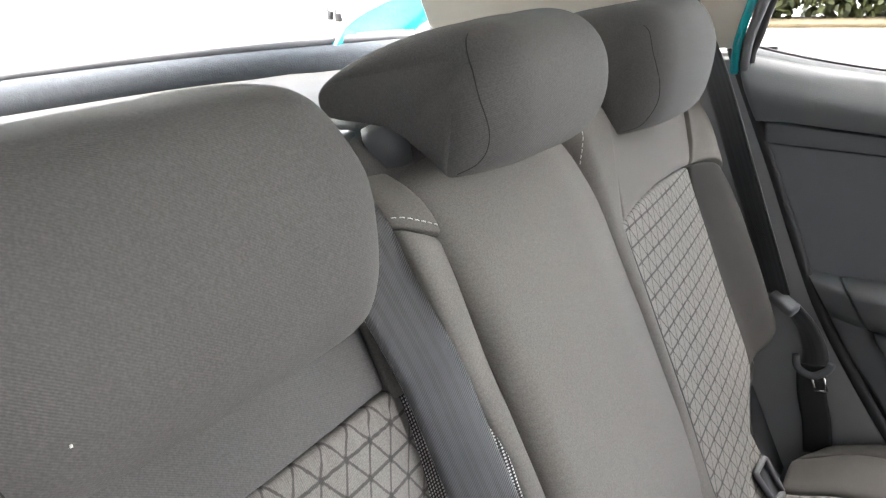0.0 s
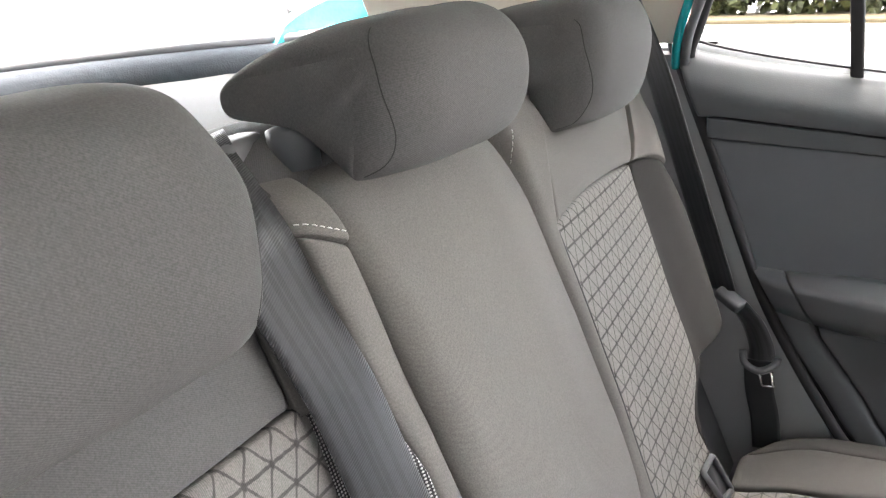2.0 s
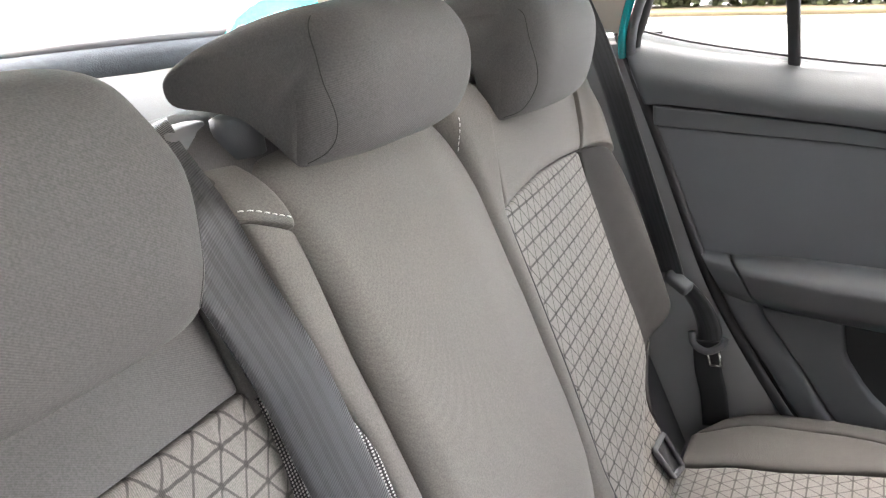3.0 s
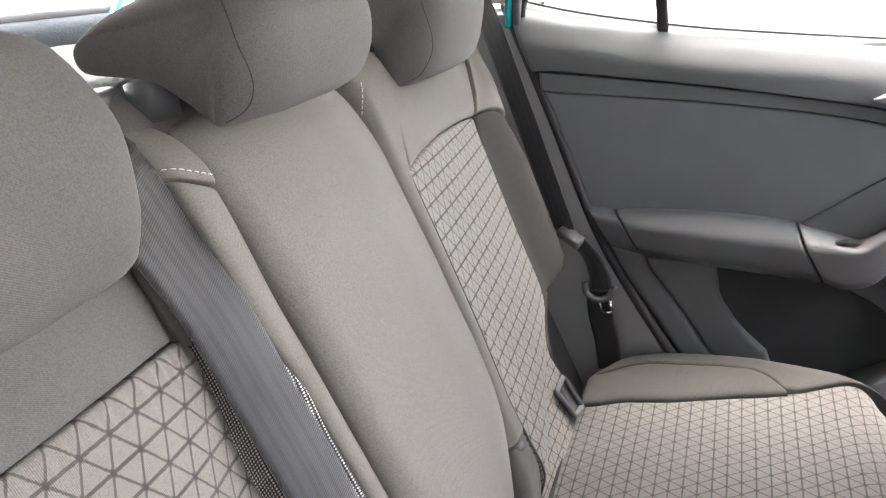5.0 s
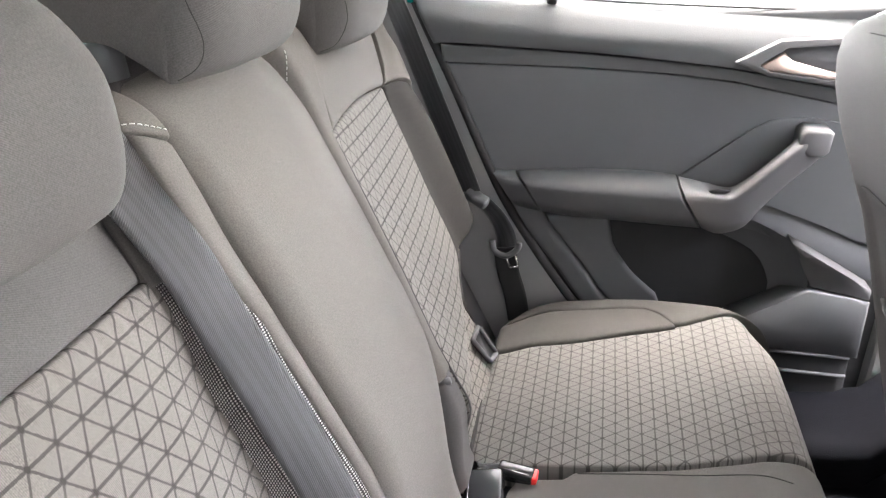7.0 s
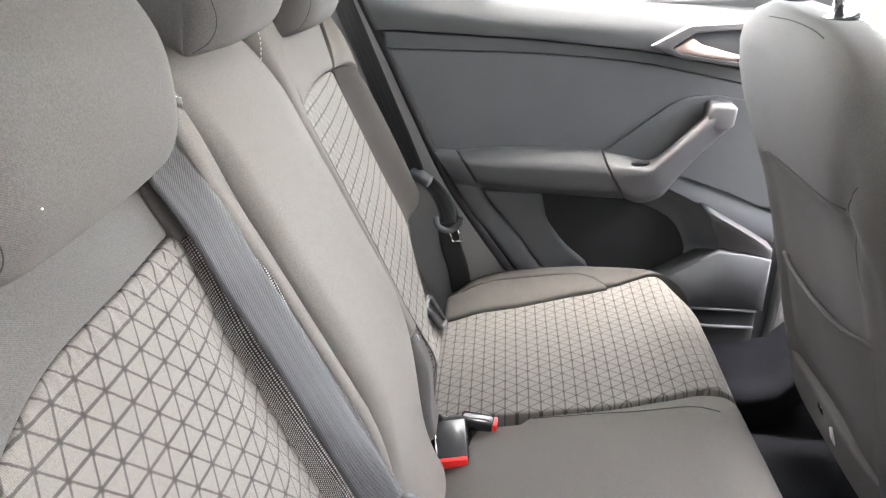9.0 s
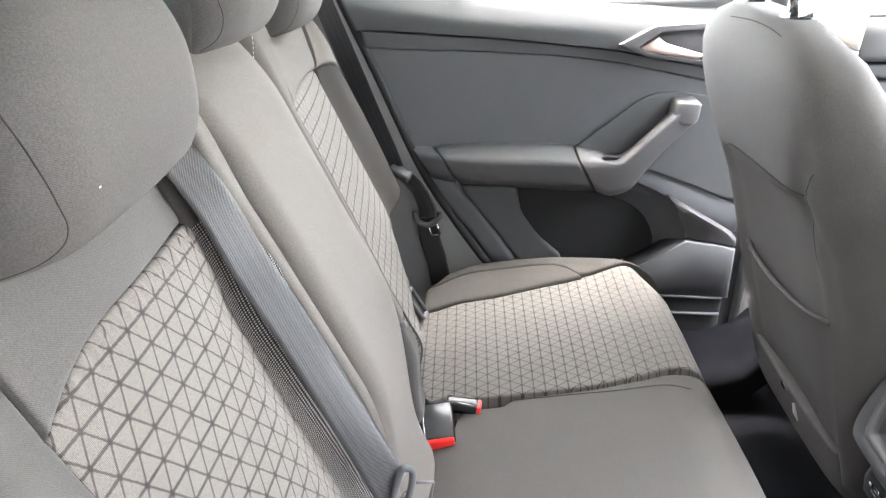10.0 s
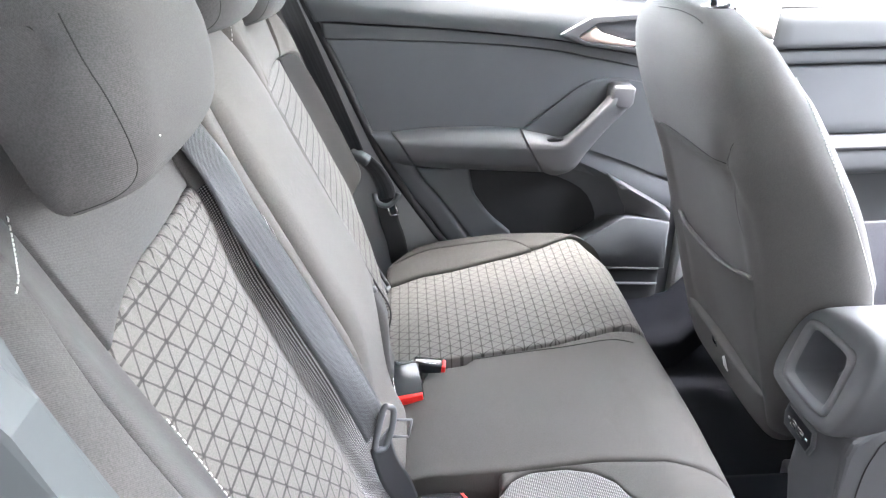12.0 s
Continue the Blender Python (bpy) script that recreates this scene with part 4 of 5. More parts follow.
put("upper_insert", pad(DP, lambda v: rear_x(0.55 + 0.24 * v) - 0.006, 0.64, 0.55, across(lambda x: ledge_z(x) - 0.001, -0.14, 0.64), lambda x, z: 0.0105, edge=(0.002, 0.01, 0.02, 0.004), depth=(0.002, 0.006, 0.01, 0.002), n=(28, 24)), INSERT, door, "dark cloth-look door insert")
put("raised_flap", prism([(0.252, 0.581), (0.292, 0.609), (0.334, 0.640), (0.373, 0.668), (0.395, 0.679), (0.418, 0.684), (0.46, 0.683), (0.505, 0.674), (0.62, 0.64), (0.62, 0.44), (0.572, 0.452), (0.507, 0.487), (0.419, 0.530), (0.33, 0.53)], DP, 0.0, 0.018, 0.006, 3), SOFT, door, "raised panel behind the pull handle", smooth_faces=False)
put("edge_strip", pad(DP, lambda v: rear_x(0.30 + 0.275 * v) - 0.004, lambda v: rear_x(0.30 + 0.275 * v) + 0.046, 0.30, 0.575, lambda x, z: 0.014, edge=(0.008, 0.012, 0.01, 0.01), depth=(0.010, 0.010, 0.01, 0.01), n=(10, 24)), SOFT, door)
put("lower_panel", pad(DP, lambda v: rear_x(0.24 + 0.272 * v) + 0.05, lambda v: lerp(v, [(0, 0.27), (0.36, 0.234), (0.53, 0.186), (0.74, 0.149), (1, 0.137)]), 0.24, 0.508, lambda x, z: 0.008, edge=(0.006, 0.006, 0.01, 0.01), depth=(0.006, 0.010, 0.01, 0.01), n=(16, 26)), SOFT, door)
pocket_top = [(0.130, 0.498), (0.22, 0.486), (0.309, 0.472), (0.345, 0.459), (0.375, 0.444), (0.400, 0.427), (0.418, 0.407), (0.430, 0.385), (0.439, 0.359), (0.438, 0.335)]
put("storage_pocket", prism(pocket_top + [(0.42, 0.26), (0.25, 0.26), (0.20, 0.34), (0.15, 0.40)], DP, -0.03, -0.008), POCKET, door, "storage pocket with the shade of its recess in the colour", smooth_faces=False)


def between(low, high):
    """Axes from one line of (x, z, h) to another on the door."""
    def at(u, v, h):
        p = Vector([lerp(u, [(k / (len(low) - 1), q[i]) for k, q in enumerate(low)]) for i in range(3)])
        q = Vector([lerp(u, [(k / (len(high) - 1), q[i]) for k, q in enumerate(high)]) for i in range(3)])
        m = p.lerp(q, v)
        return DP(m.x, m.y, m.z + h)
    return at


put("holder_bowl", pad(between([(x, z, -0.010) for x, z in pocket_top[1:]], [(0.30, 0.508, 0.004), (0.345, 0.507, 0.010), (0.383, 0.502, 0.018), (0.42, 0.486, 0.028), (0.450, 0.470, 0.038), (0.468, 0.452, 0.046), (0.482, 0.425, 0.050), (0.492, 0.395, 0.052), (0.494, 0.365, 0.052)]), 0.0, 1.0, 0.0, 1.0, lambda u, v: -0.012 * math.sin(math.pi * v), edge=(0, 0, 0, 0), n=(40, 16), skirt=0), SOFT, door, "rounded wall of the bottle holder")

def loft(stations, bulge=4):
    """A moulding through cross-sections; each holds its corners (x, z, h) from the panel round to the panel."""
    bm = bmesh.new()
    rings = []
    cols = [catmull([st[k] for st in stations], 8) for k in range(len(stations[0]))]
    for i in range(len(cols[0])):
        ring = [cols[k][i] for k in range(len(cols))]
        fine = []
        for k in range(len(ring) - 1):
            for j in range(bulge):
                fine.append(ring[k].lerp(ring[k + 1], j / bulge))
        fine.append(ring[-1])
        for _ in range(1):
            fine = [fine[0]] + [(fine[k - 1] + fine[k] * 2 + fine[k + 1]) / 4 for k in range(1, len(fine) - 1)] + [fine[-1]]
        rings.append([bm.verts.new(DP(p.x, p.y, p.z)) for p in fine])
    m = len(rings[0])
    for a, b in zip(rings, rings[1:]):
        for k in range(m - 1):
            bm.faces.new((a[k], a[k + 1], b[k + 1], b[k]))
    bm.faces.new(rings[0][::-1])
    bm.faces.new(rings[-1])
    return bm


ARM = [[(-0.026, 0.597, 0.006), (-0.026, 0.597, 0.022), (-0.012, 0.5865, 0.046), (0.012, 0.543, 0.044), (0.021, 0.519, 0.020), (0.022, 0.516, 0.004)],
       [(0.0535, 0.600, 0.006), (0.0535, 0.600, 0.024), (0.055, 0.581, 0.052), (0.060, 0.537, 0.047), (0.064, 0.512, 0.022), (0.064, 0.510, 0.004)],
       [(0.130, 0.597, 0.006), (0.130, 0.597, 0.024), (0.132, 0.572, 0.053), (0.138, 0.527, 0.047), (0.145, 0.502, 0.022), (0.145, 0.500, 0.004)],
       [(0.1935, 0.593, 0.006), (0.1935, 0.593, 0.024), (0.196, 0.566, 0.053), (0.204, 0.519, 0.047), (0.212, 0.494, 0.022), (0.212, 0.492, 0.004)],
       [(0.249, 0.5845, 0.006), (0.249, 0.5845, 0.024), (0.259, 0.559, 0.053), (0.287, 0.512, 0.047), (0.300, 0.484, 0.022), (0.300, 0.482, 0.004)]]
put("armrest", loft(ARM), ARM_REST, door, "dark grey padded armrest")
TAIL = [[(x - dx, z + 0.10 * dx, h - drop_h) for x, z, h in ARM[0]] for dx, drop_h in ((0.050, 0.014), (0.028, 0.008), (0.004, 0.003))]
put("armrest_tail", loft(TAIL), PLASTIC, door, "grey plastic end of the armrest")
HANDLE = [[(0.252, 0.584, 0.006), (0.252, 0.584, 0.024), (0.263, 0.559, 0.054), (0.2905, 0.512, 0.048), (0.303, 0.484, 0.022), (0.303, 0.482, 0.004)],
          [(0.300, 0.572, 0.010), (0.300, 0.572, 0.034), (0.300, 0.560, 0.058), (0.325, 0.497, 0.049), (0.333, 0.474, 0.024), (0.333, 0.472, 0.004)],
          [(0.336, 0.563, 0.020), (0.336, 0.563, 0.046), (0.338, 0.556, 0.062), (0.366, 0.508, 0.048), (0.372, 0.488, 0.028), (0.372, 0.486, 0.012)],
          [(0.358, 0.577, 0.034), (0.357, 0.577, 0.052), (0.360, 0.569, 0.064), (0.395, 0.540, 0.046), (0.399, 0.528, 0.034), (0.397, 0.530, 0.024)],
          [(0.396, 0.613, 0.040), (0.395, 0.613, 0.054), (0.399, 0.606, 0.066), (0.430, 0.581, 0.048), (0.434, 0.572, 0.038), (0.431, 0.574, 0.030)],
          [(0.436, 0.652, 0.036), (0.435, 0.652, 0.054), (0.440, 0.645, 0.066), (0.470, 0.622, 0.050), (0.474, 0.612, 0.038), (0.471, 0.614, 0.030)],
          [(0.452, 0.666, 0.020), (0.451, 0.666, 0.048), (0.456, 0.659, 0.060), (0.484, 0.638, 0.048), (0.488, 0.628, 0.034), (0.485, 0.630, 0.022)]]
put("pull_handle", loft(HANDLE), SATIN, door, "satin grey plastic pull handle sloping upwards")
put("pull_mount", prism([(0.436, 0.640), (0.439, 0.670), (0.446, 0.677), (0.484, 0.674), (0.491, 0.667), (0.488, 0.636), (0.478, 0.626), (0.455, 0.628)], DP, 0.0, 0.062, 0.007, 3), SATIN, door, "satin grey plastic end of the pull handle")
put("pull_hollow", prism([(0.304, 0.5665), (0.318, 0.5700), (0.340, 0.5665), (0.332, 0.5625), (0.310, 0.5630)], DP, 0.040, 0.0515, 0.001), BLACK, door)
put("holder_ledge", prism([(0.455, 0.468), (0.50, 0.440), (0.569, 0.396), (0.605, 0.372), (0.605, 0.352), (0.576, 0.362), (0.494, 0.381), (0.489, 0.412), (0.475, 0.444)], DP, 0.0, 0.056, 0.006, 3), SATIN, door, "satin grey rim of the bottle holder")
put("holder_front", prism([(0.360, 0.308), (0.40, 0.326), (0.438, 0.346), (0.494, 0.378), (0.576, 0.359), (0.605, 0.350), (0.605, 0.230), (0.576, 0.238), (0.456, 0.254), (0.38, 0.26)], DP, 0.0, 0.060, 0.006, 3), PLASTIC, door, "grained bottle holder")
put("front_band", prism([(0.419, 0.528), (0.507, 0.485), (0.572, 0.450), (0.62, 0.43), (0.62, 0.365), (0.582, 0.380), (0.481, 0.438), (0.40, 0.480), (0.345, 0.488), (0.345, 0.52)], DP, 0.0, 0.012, 0.006), INSERT, door)
for z, x0 in ((0.247, 0.44), (0.206, 0.45)):
    put("lower_rib", tube([DP(x0, z + 0.002, 0.056), DP(0.50, z - 0.004, 0.058), DP(0.59, z - 0.016, 0.056)], 0.0035, 8), PLASTIC, door)
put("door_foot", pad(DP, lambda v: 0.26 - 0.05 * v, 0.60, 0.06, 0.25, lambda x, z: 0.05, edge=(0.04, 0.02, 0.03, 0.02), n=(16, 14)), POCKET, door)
frame_out = [(0.324, 0.782), (0.392, 0.816), (0.503, 0.818), (0.545, 0.800), (0.530, 0.735), (0.490, 0.738), (0.379, 0.758)]
frame_in = [(0.363, 0.777), (0.402, 0.803), (0.500, 0.806), (0.520, 0.792), (0.508, 0.752), (0.489, 0.748), (0.380, 0.766)]
bm = bmesh.new()
rings = []
for outline, h in ((frame_out, 0.020), (frame_out, 0.034), (frame_in, 0.038), (frame_in, 0.022)):
    rings.append([bm.verts.new(DP(a, b, h)) for a, b in outline])
for a, b in zip(rings, rings[1:]):
    for k in range(len(a)):
        bm.faces.new((a[k], a[(k + 1) % len(a)], b[(k + 1) % len(a)], b[k]))
bmesh.ops.bevel(bm, geom=[e for e in bm.edges if not e.is_boundary], offset=0.0025, segments=2, affect="EDGES", profile=0.5)
handle = put("door_handle", bm, SATIN, door, "satin grey frame round the door handle", smooth_faces=False)
put_sub("handle_cup", prism(frame_in, DP, 0.018, 0.024), INSERT, handle)
put_sub("handle_lever", prism([(0.366, 0.775), (0.400, 0.795), (0.414, 0.779), (0.493, 0.758), (0.482, 0.749), (0.374, 0.768)], DP, 0.022, 0.034, 0.003), COPPER, handle, "brushed warm metal door lever")
put("window_seal", tube(catmull([DP(x, sill_z(x) + 0.001, -0.018) for x in (-0.19, -0.14, -0.08, 0.0, 0.1, 0.25, 0.4, 0.6)], 5), 0.0018, 8), RUBBER, door)
put("window_divider", prism([(-0.008, 0.0), (0.008, 0.0), (0.008, 0.42), (-0.008, 0.42)], lambda a, b, h: DP(0.030 + a - 0.10 * b, 0.875 + b, h), -0.034, -0.016, 0.003), RUBBER, door, "black window divider bar")
put("window_frame", tube(catmull([DP(x, z, -0.010) for x, z in ((-0.178, 0.91), (-0.176, 0.925), (-0.168, 0.945), (-0.150, 1.0), (-0.105, 1.1), (-0.01, 1.20), (0.2, 1.25), (0.6, 1.25))], 6), 0.0065, 10), RUBBER, door, "black window frame")
pane = put("window_pane", prism([(-0.19, 0.90), (0.66, 0.82), (0.66, 1.24), (-0.02, 1.21), (-0.14, 1.08)], DP, -0.0235, -0.0205), GLASS, door, "side window glass, tinted grey to dim the outside", smooth_faces=False)
pane.visible_shadow = False

# ---- far front door ----
door_b = thing("door_2", (1.1, 0.80, 0.05), "dark grey far front door beyond the front seat", "car door")
tagged(door_b, kind="structure")


def EP(x, z, h):
    return (x, 0.765 - 0.25 * max(0.0, z - 0.80) - h, z)


put("door_shell", pad(EP, 0.80, 1.75, 0.05, 0.83, -0.01, n=(12, 16), skirt=0.05), PLASTIC, door_b)
put("sill_pad", pad(EP, 0.80, 1.75, 0.725, 0.825, 0.03, edge=(0.01, 0.01, 0.015, 0.045), n=(12, 16)), SOFT, door_b, "padded dark grey window sill")
put("trim_ledge", pad(EP, 0.80, 1.75, 0.69, 0.72, 0.018, edge=(0.006, 0.006, 0.01, 0.004), n=(12, 8)), SOFT, door_b)
put("upper_insert", pad(EP, 0.80, 1.75, 0.52, 0.685, 0.008, edge=(0.01, 0.01, 0.03, 0.006), depth=(0.01, 0.01, 0.02, 0.006), n=(12, 12)), INSERT, door_b)
put("armrest", pad(EP, 0.84, 1.5, 0.44, 0.52, 0.07, edge=(0.04, 0.04, 0.03, 0.03), n=(16, 14), skirt=0.06), PLASTIC, door_b, "dark grey padded armrest")
put("armrest_rim", tube([EP(0.90, 0.512, 0.066), EP(1.2, 0.517, 0.07), EP(1.45, 0.53, 0.066)], 0.008, 8), SATIN, door_b)
put("pocket_rim", tube([EP(0.86, 0.30, 0.05), EP(1.2, 0.31, 0.06), EP(1.5, 0.30, 0.05)], 0.014, 10), PLASTIC, door_b)
pane = put("window_pane", prism([(0.82, 0.80), (1.75, 0.80), (1.55, 1.24), (0.84, 1.25)], EP, -0.024, -0.021), GLASS, door_b, "side window glass, tinted grey to dim the outside", smooth_faces=False)
pane.visible_shadow = False


# ---- body shell ----
def shell(name, bm, mat, label, category, smooth_faces=True):
    return tagged(part(name, bm, mat, None, "", smooth_faces), label, category, kind="structure")


def YP(side, y0):
    return lambda x, z, h: (x, side * (y0 - 0.20 * max(0.0, z - 0.90)) - side * h, z)


FAR = YP(1, 0.622)
shell("floor", pad(lambda x, y, h: (x, y, h), -1.3, 2.0, -0.70, 0.76, 0.0, n=(16, 12), skirt=0.06, lumps=0.004), CARPET, "black carpeted car floor", "car floor")
shell("tunnel", prism([(-0.16, 0.0), (-0.13, 0.10), (-0.09, 0.13), (0.09, 0.13), (0.13, 0.10), (0.16, 0.0)], lambda y, z, h: (h, y, z), 0.40, 1.9, 0.01), CARPET, "black carpeted centre tunnel", "car floor")
shell("ceiling", pad(lambda x, y, h: (x, y, 1.29 - h), -1.05, 0.90, -0.56, 0.56, lambda x, y: -0.02 - 0.03 * smooth((-0.5 - x) / 0.5), edge=(0.05, 0.05, 0.08, 0.08), n=(20, 16), skirt=0.05), CREAM, "cream cloth car headliner", "car roof")
shell("roof", pad(lambda x, y, h: (x, y, 1.36 + h), -1.10, 0.94, -0.66, 0.68, lambda x, y: 0.0, edge=(0.08, 0.08, 0.06, 0.06), n=(16, 12), skirt=0.06), TEAL, "teal painted car roof", "car roof")
pil = [(-0.192, 0.928), (-0.171, 0.994), (-0.12, 1.09), (-0.02, 1.19), (0.10, 1.29), (-0.78, 1.29), (-0.76, 1.10), (-0.73, 0.965), (-0.70, 0.93), (-0.45, 0.925), (-0.227, 0.929)]
shell("pillar_trim", prism(pil, FAR, -0.012, 0.0, 0.008, 3), CREAM, "cream upper pillar trim beside the far seat", "pillar trim", False)
low = [(-0.204, 0.926), (-0.202, 0.910), (-0.1805, 0.853), (-0.146, 0.786), (-0.109, 0.683), (-0.078, 0.602), (-0.046, 0.531), (0.030, 0.400), (0.12, 0.25), (0.12, 0.05), (-0.60, 0.05), (-0.60, 0.926)]
shell("side_trim", prism(low, YP(1, 0.640), -0.012, 0.0, 0.010, 3), LIGHT_TRIM, "grey lower side trim beside the far seat", "side trim", False)
shell("door_flange", tube(catmull([(-0.199, 0.628, 0.895), (-0.195, 0.612, 0.925), (-0.189, 0.604, 0.950), (-0.181, 0.598, 0.976), (-0.168, 0.592, 1.01), (-0.13, 0.58, 1.08), (-0.03, 0.56, 1.18)], 5), 0.0065, 10), TEAL, "teal painted door opening flange", "door frame")
shell("frame_seal", tube(catmull([(-0.186, 0.628, 0.895), (-0.181, 0.612, 0.930), (-0.174, 0.604, 0.955), (-0.165, 0.598, 0.980), (-0.152, 0.592, 1.012), (-0.114, 0.58, 1.08), (-0.012, 0.56, 1.18)], 5), 0.007, 10), PLASTIC, "dark grey seal round the far door window", "door seal")
shell("door_seal", tube(catmull([(x - 0.009, 0.643 - 0.2 * max(0, z - 0.88), z) for z, x in [(q, rear_x(q)) for q in (0.1, 0.25, 0.35, 0.45, 0.55, 0.65, 0.75, 0.85, 0.93)]], 5), 0.0085, 10), RUBBER, "black rubber seal along the far door opening", "door seal")
# black sheet added so that the gap at the door edge looks dark
shell("gap_shade_sheet", prism([(x + 0.05, z) for x, z in low[:-2]] + [(-0.45, 0.05), (-0.45, 0.90)], YP(1, 0.676), -0.012, 0.0), RUBBER, "black sheet added behind the far door edge to darken the gap", "door seal", False)
# two added black pieces that keep stray light out of the far door slot
shell("light_leak_cap", prism([(-0.30, 0.80), (-0.30, 0.905), (-0.10, 0.88), (0.10, 0.855), (0.30, 0.838), (0.65, 0.818), (1.85, 0.795), (1.85, 0.72)], lambda x, z, h: (x, h, z), 0.745, 0.815), RUBBER, "black strip added under the far side windows against light leaks", "door seal", False)
shell("light_leak_sill", prism([(0.70, -0.16), (0.84, -0.16), (0.84, 0.06), (0.70, 0.03)], lambda y, z, h: (h, y, z), -1.25, 1.95), RUBBER, "black box added under the far doors against light leaks", "sill trim", False)
shell("sill_trim", pad(lambda x, y, h: (x, y, 0.03 + h), 0.25, 0.80, 0.575, 0.70, lambda x, y: 0.07 + 0.05 * smooth((y - 0.60) / 0.08) + 0.10 * smooth((x - 0.60) / 0.12), edge=(0.03, 0.02, 0.03, 0.01), n=(20, 14), skirt=0.06), CARPET, "dark plastic door sill trim", "sill trim")
shell("pillar_b", prism([(0.640, 0.05), (0.80, 0.05), (0.80, 0.75), (0.665, 0.78)], YP(1, 0.72), -0.05, 0.0, 0.015, 3), PILLAR_GREY, "grey lower centre pillar trim", "pillar trim", False)
shell("pillar_b_upper", prism([(0.715, 0.78), (0.80, 0.75), (0.80, 1.30), (0.69, 1.30)], YP(1, 0.72), -0.05, -0.001, 0.015, 3), CREAM, "cream upper centre pillar trim", "pillar trim", False)

shell("body_side", prism([(-1.25, -0.15), (1.95, -0.15), (1.95, 0.78), (0.7, 0.80), (-0.15, 0.86), (-1.25, 0.90)], lambda x, z, h: (x, 0.80 + h, z), 0.0, 0.03, 0.01), TEAL, "teal painted outer body side", "car body", False)
# boot: parcel shelf, rear sill band, pillar beside the open tailgate
shelf = thing("parcel_shelf", (-0.7, 0.0, 0.89), "grey fuzzy parcel shelf behind the rear seats", "parcel shelf")
SH = lambda x, y, h: (x, y, 0.885 + h)
rear_edge = lambda y: -1.14 + 0.62 * abs(y) ** 2.0
put("panel", pad(SH, lambda v: rear_edge(-0.6 + 1.2 * v) + 0.05, -0.41, -0.60, 0.60, lambda x, y: 0.006, edge=(0.01, 0.012, 0.02, 0.02), n=(20, 24), lumps=0.003), SHELF_LIGHT, shelf, "pale grey shelf panel")
put("front_bar", tube([(-0.425, -0.58, 0.892), (-0.425, 0.58, 0.892)], 0.012, 10), BLACK, shelf)
band = bmesh.new()
cols = []
for i in range(33):
    y = -0.75 + 1.5 * i / 32
    x = rear_edge(y) + 0.035
    cols.append([band.verts.new(p) for p in ((x + 0.02, y, 0.86), (x + 0.018, y, 0.895), (x + 0.004, y, 0.918), (x - 0.020, y, 0.930), (x - 0.060, y, 0.934), (x - 0.085, y, 0.925), (x - 0.09, y, 0.70))])
for a, b in zip(cols, cols[1:]):
    for k in range(6):
        band.faces.new((a[k], b[k], b[k + 1], a[k + 1]))
shell("rear_sill", band, SHELF, "fuzzy dark grey trim below the tailgate opening", "sill trim")
shell("rear_lip", tube(catmull([(rear_edge(-0.72 + 0.12 * k) - 0.028, -0.72 + 0.12 * k, 0.937) for k in range(13)], 4), 0.011, 10), SATIN, "pale plastic lip along the tailgate opening", "sill trim")
shell("rear_seal", tube(catmull([(rear_edge(-0.72 + 0.12 * k) - 0.050, -0.72 + 0.12 * k, 0.943) for k in range(13)], 4), 0.006, 8), RUBBER, "black rubber strip along the tailgate opening", "door seal")
shell("pillar_d", prism([(0.58, 0.93), (0.609, 0.961), (0.645, 0.976), (0.681, 0.987), (0.756, 1.004), (0.86, 1.06), (0.95, 1.20), (1.10, 1.30), (1.15, 1.10), (0.95, 0.985), (0.85, 0.93)], lambda y, z, h: (-0.93 - h, y, z), 0.0, 0.03, 0.006), TEAL, "teal painted body beside the tailgate opening", "car body", False)
shell("tailgate_seal", tube(catmull([(-0.90, 0.79, 0.915), (-0.90, 0.822, 0.934), (-0.90, 0.87, 0.949), (-0.90, 0.917, 0.975), (-0.90, 0.95, 1.0), (-0.90, 1.02, 1.08), (-0.90, 1.05, 1.2)], 6), 0.013, 10), RUBBER, "black tailgate opening seal", "door seal")

# near side: sill, rear jamb, pillars (the near rear door stands open)
NEAR = YP(-1, 0.665)
jamb = [(-0.188, 0.940), (-0.171, 0.899), (-0.156, 0.874), (-0.138, 0.818), (-0.02, 0.56), (0.05, 0.42), (0.15, 0.22), (0.20, 0.10), (-0.9, 0.10), (-0.9, 1.28), (-0.16, 1.28), (-0.22, 1.10), (-0.212, 1.0)]
shell("door_jamb", prism([(x + 0.020, z) for x, z in jamb], NEAR, 0.035, 0.062, 0.005, 3), JAMB, "pale painted rear jamb of the open near door", "door frame", False)
shell("near_body_side", prism([(x - 0.10, z) for x, z in jamb], NEAR, -0.06, 0.033, 0.02, 3), JAMB, "pale painted near body side behind the doorway", "car body", False)
shell("jamb_seal", tube(catmull([(x - 0.002, -0.606 + 0.2 * max(0, z - 0.9), z) for x, z in jamb[:8]], 5), 0.010, 10), RUBBER, "black rubber seal round the open near doorway", "door seal")
shell("near_sill", prism([(0.2, 0.0), (0.80, 0.0), (0.80, 0.10), (0.2, 0.10)], NEAR, -0.06, 0.04, 0.015, 3), PLASTIC, "grey plastic door sill trim", "sill trim", False)
shell("near_pillar", prism([(0.72, 0.0), (0.86, 0.0), (0.82, 1.28), (0.70, 1.28)], NEAR, -0.05, 0.03, 0.015, 3), PILLAR_GREY, "grey centre pillar of the near side", "pillar trim", False)
shell("near_front_side", prism([(0.86, 0.0), (1.9, 0.0), (1.9, 0.80), (0.86, 0.82)], NEAR, -0.05, 0.0, 0.015, 3), PLASTIC, "dark grey near front door", "car door", False)
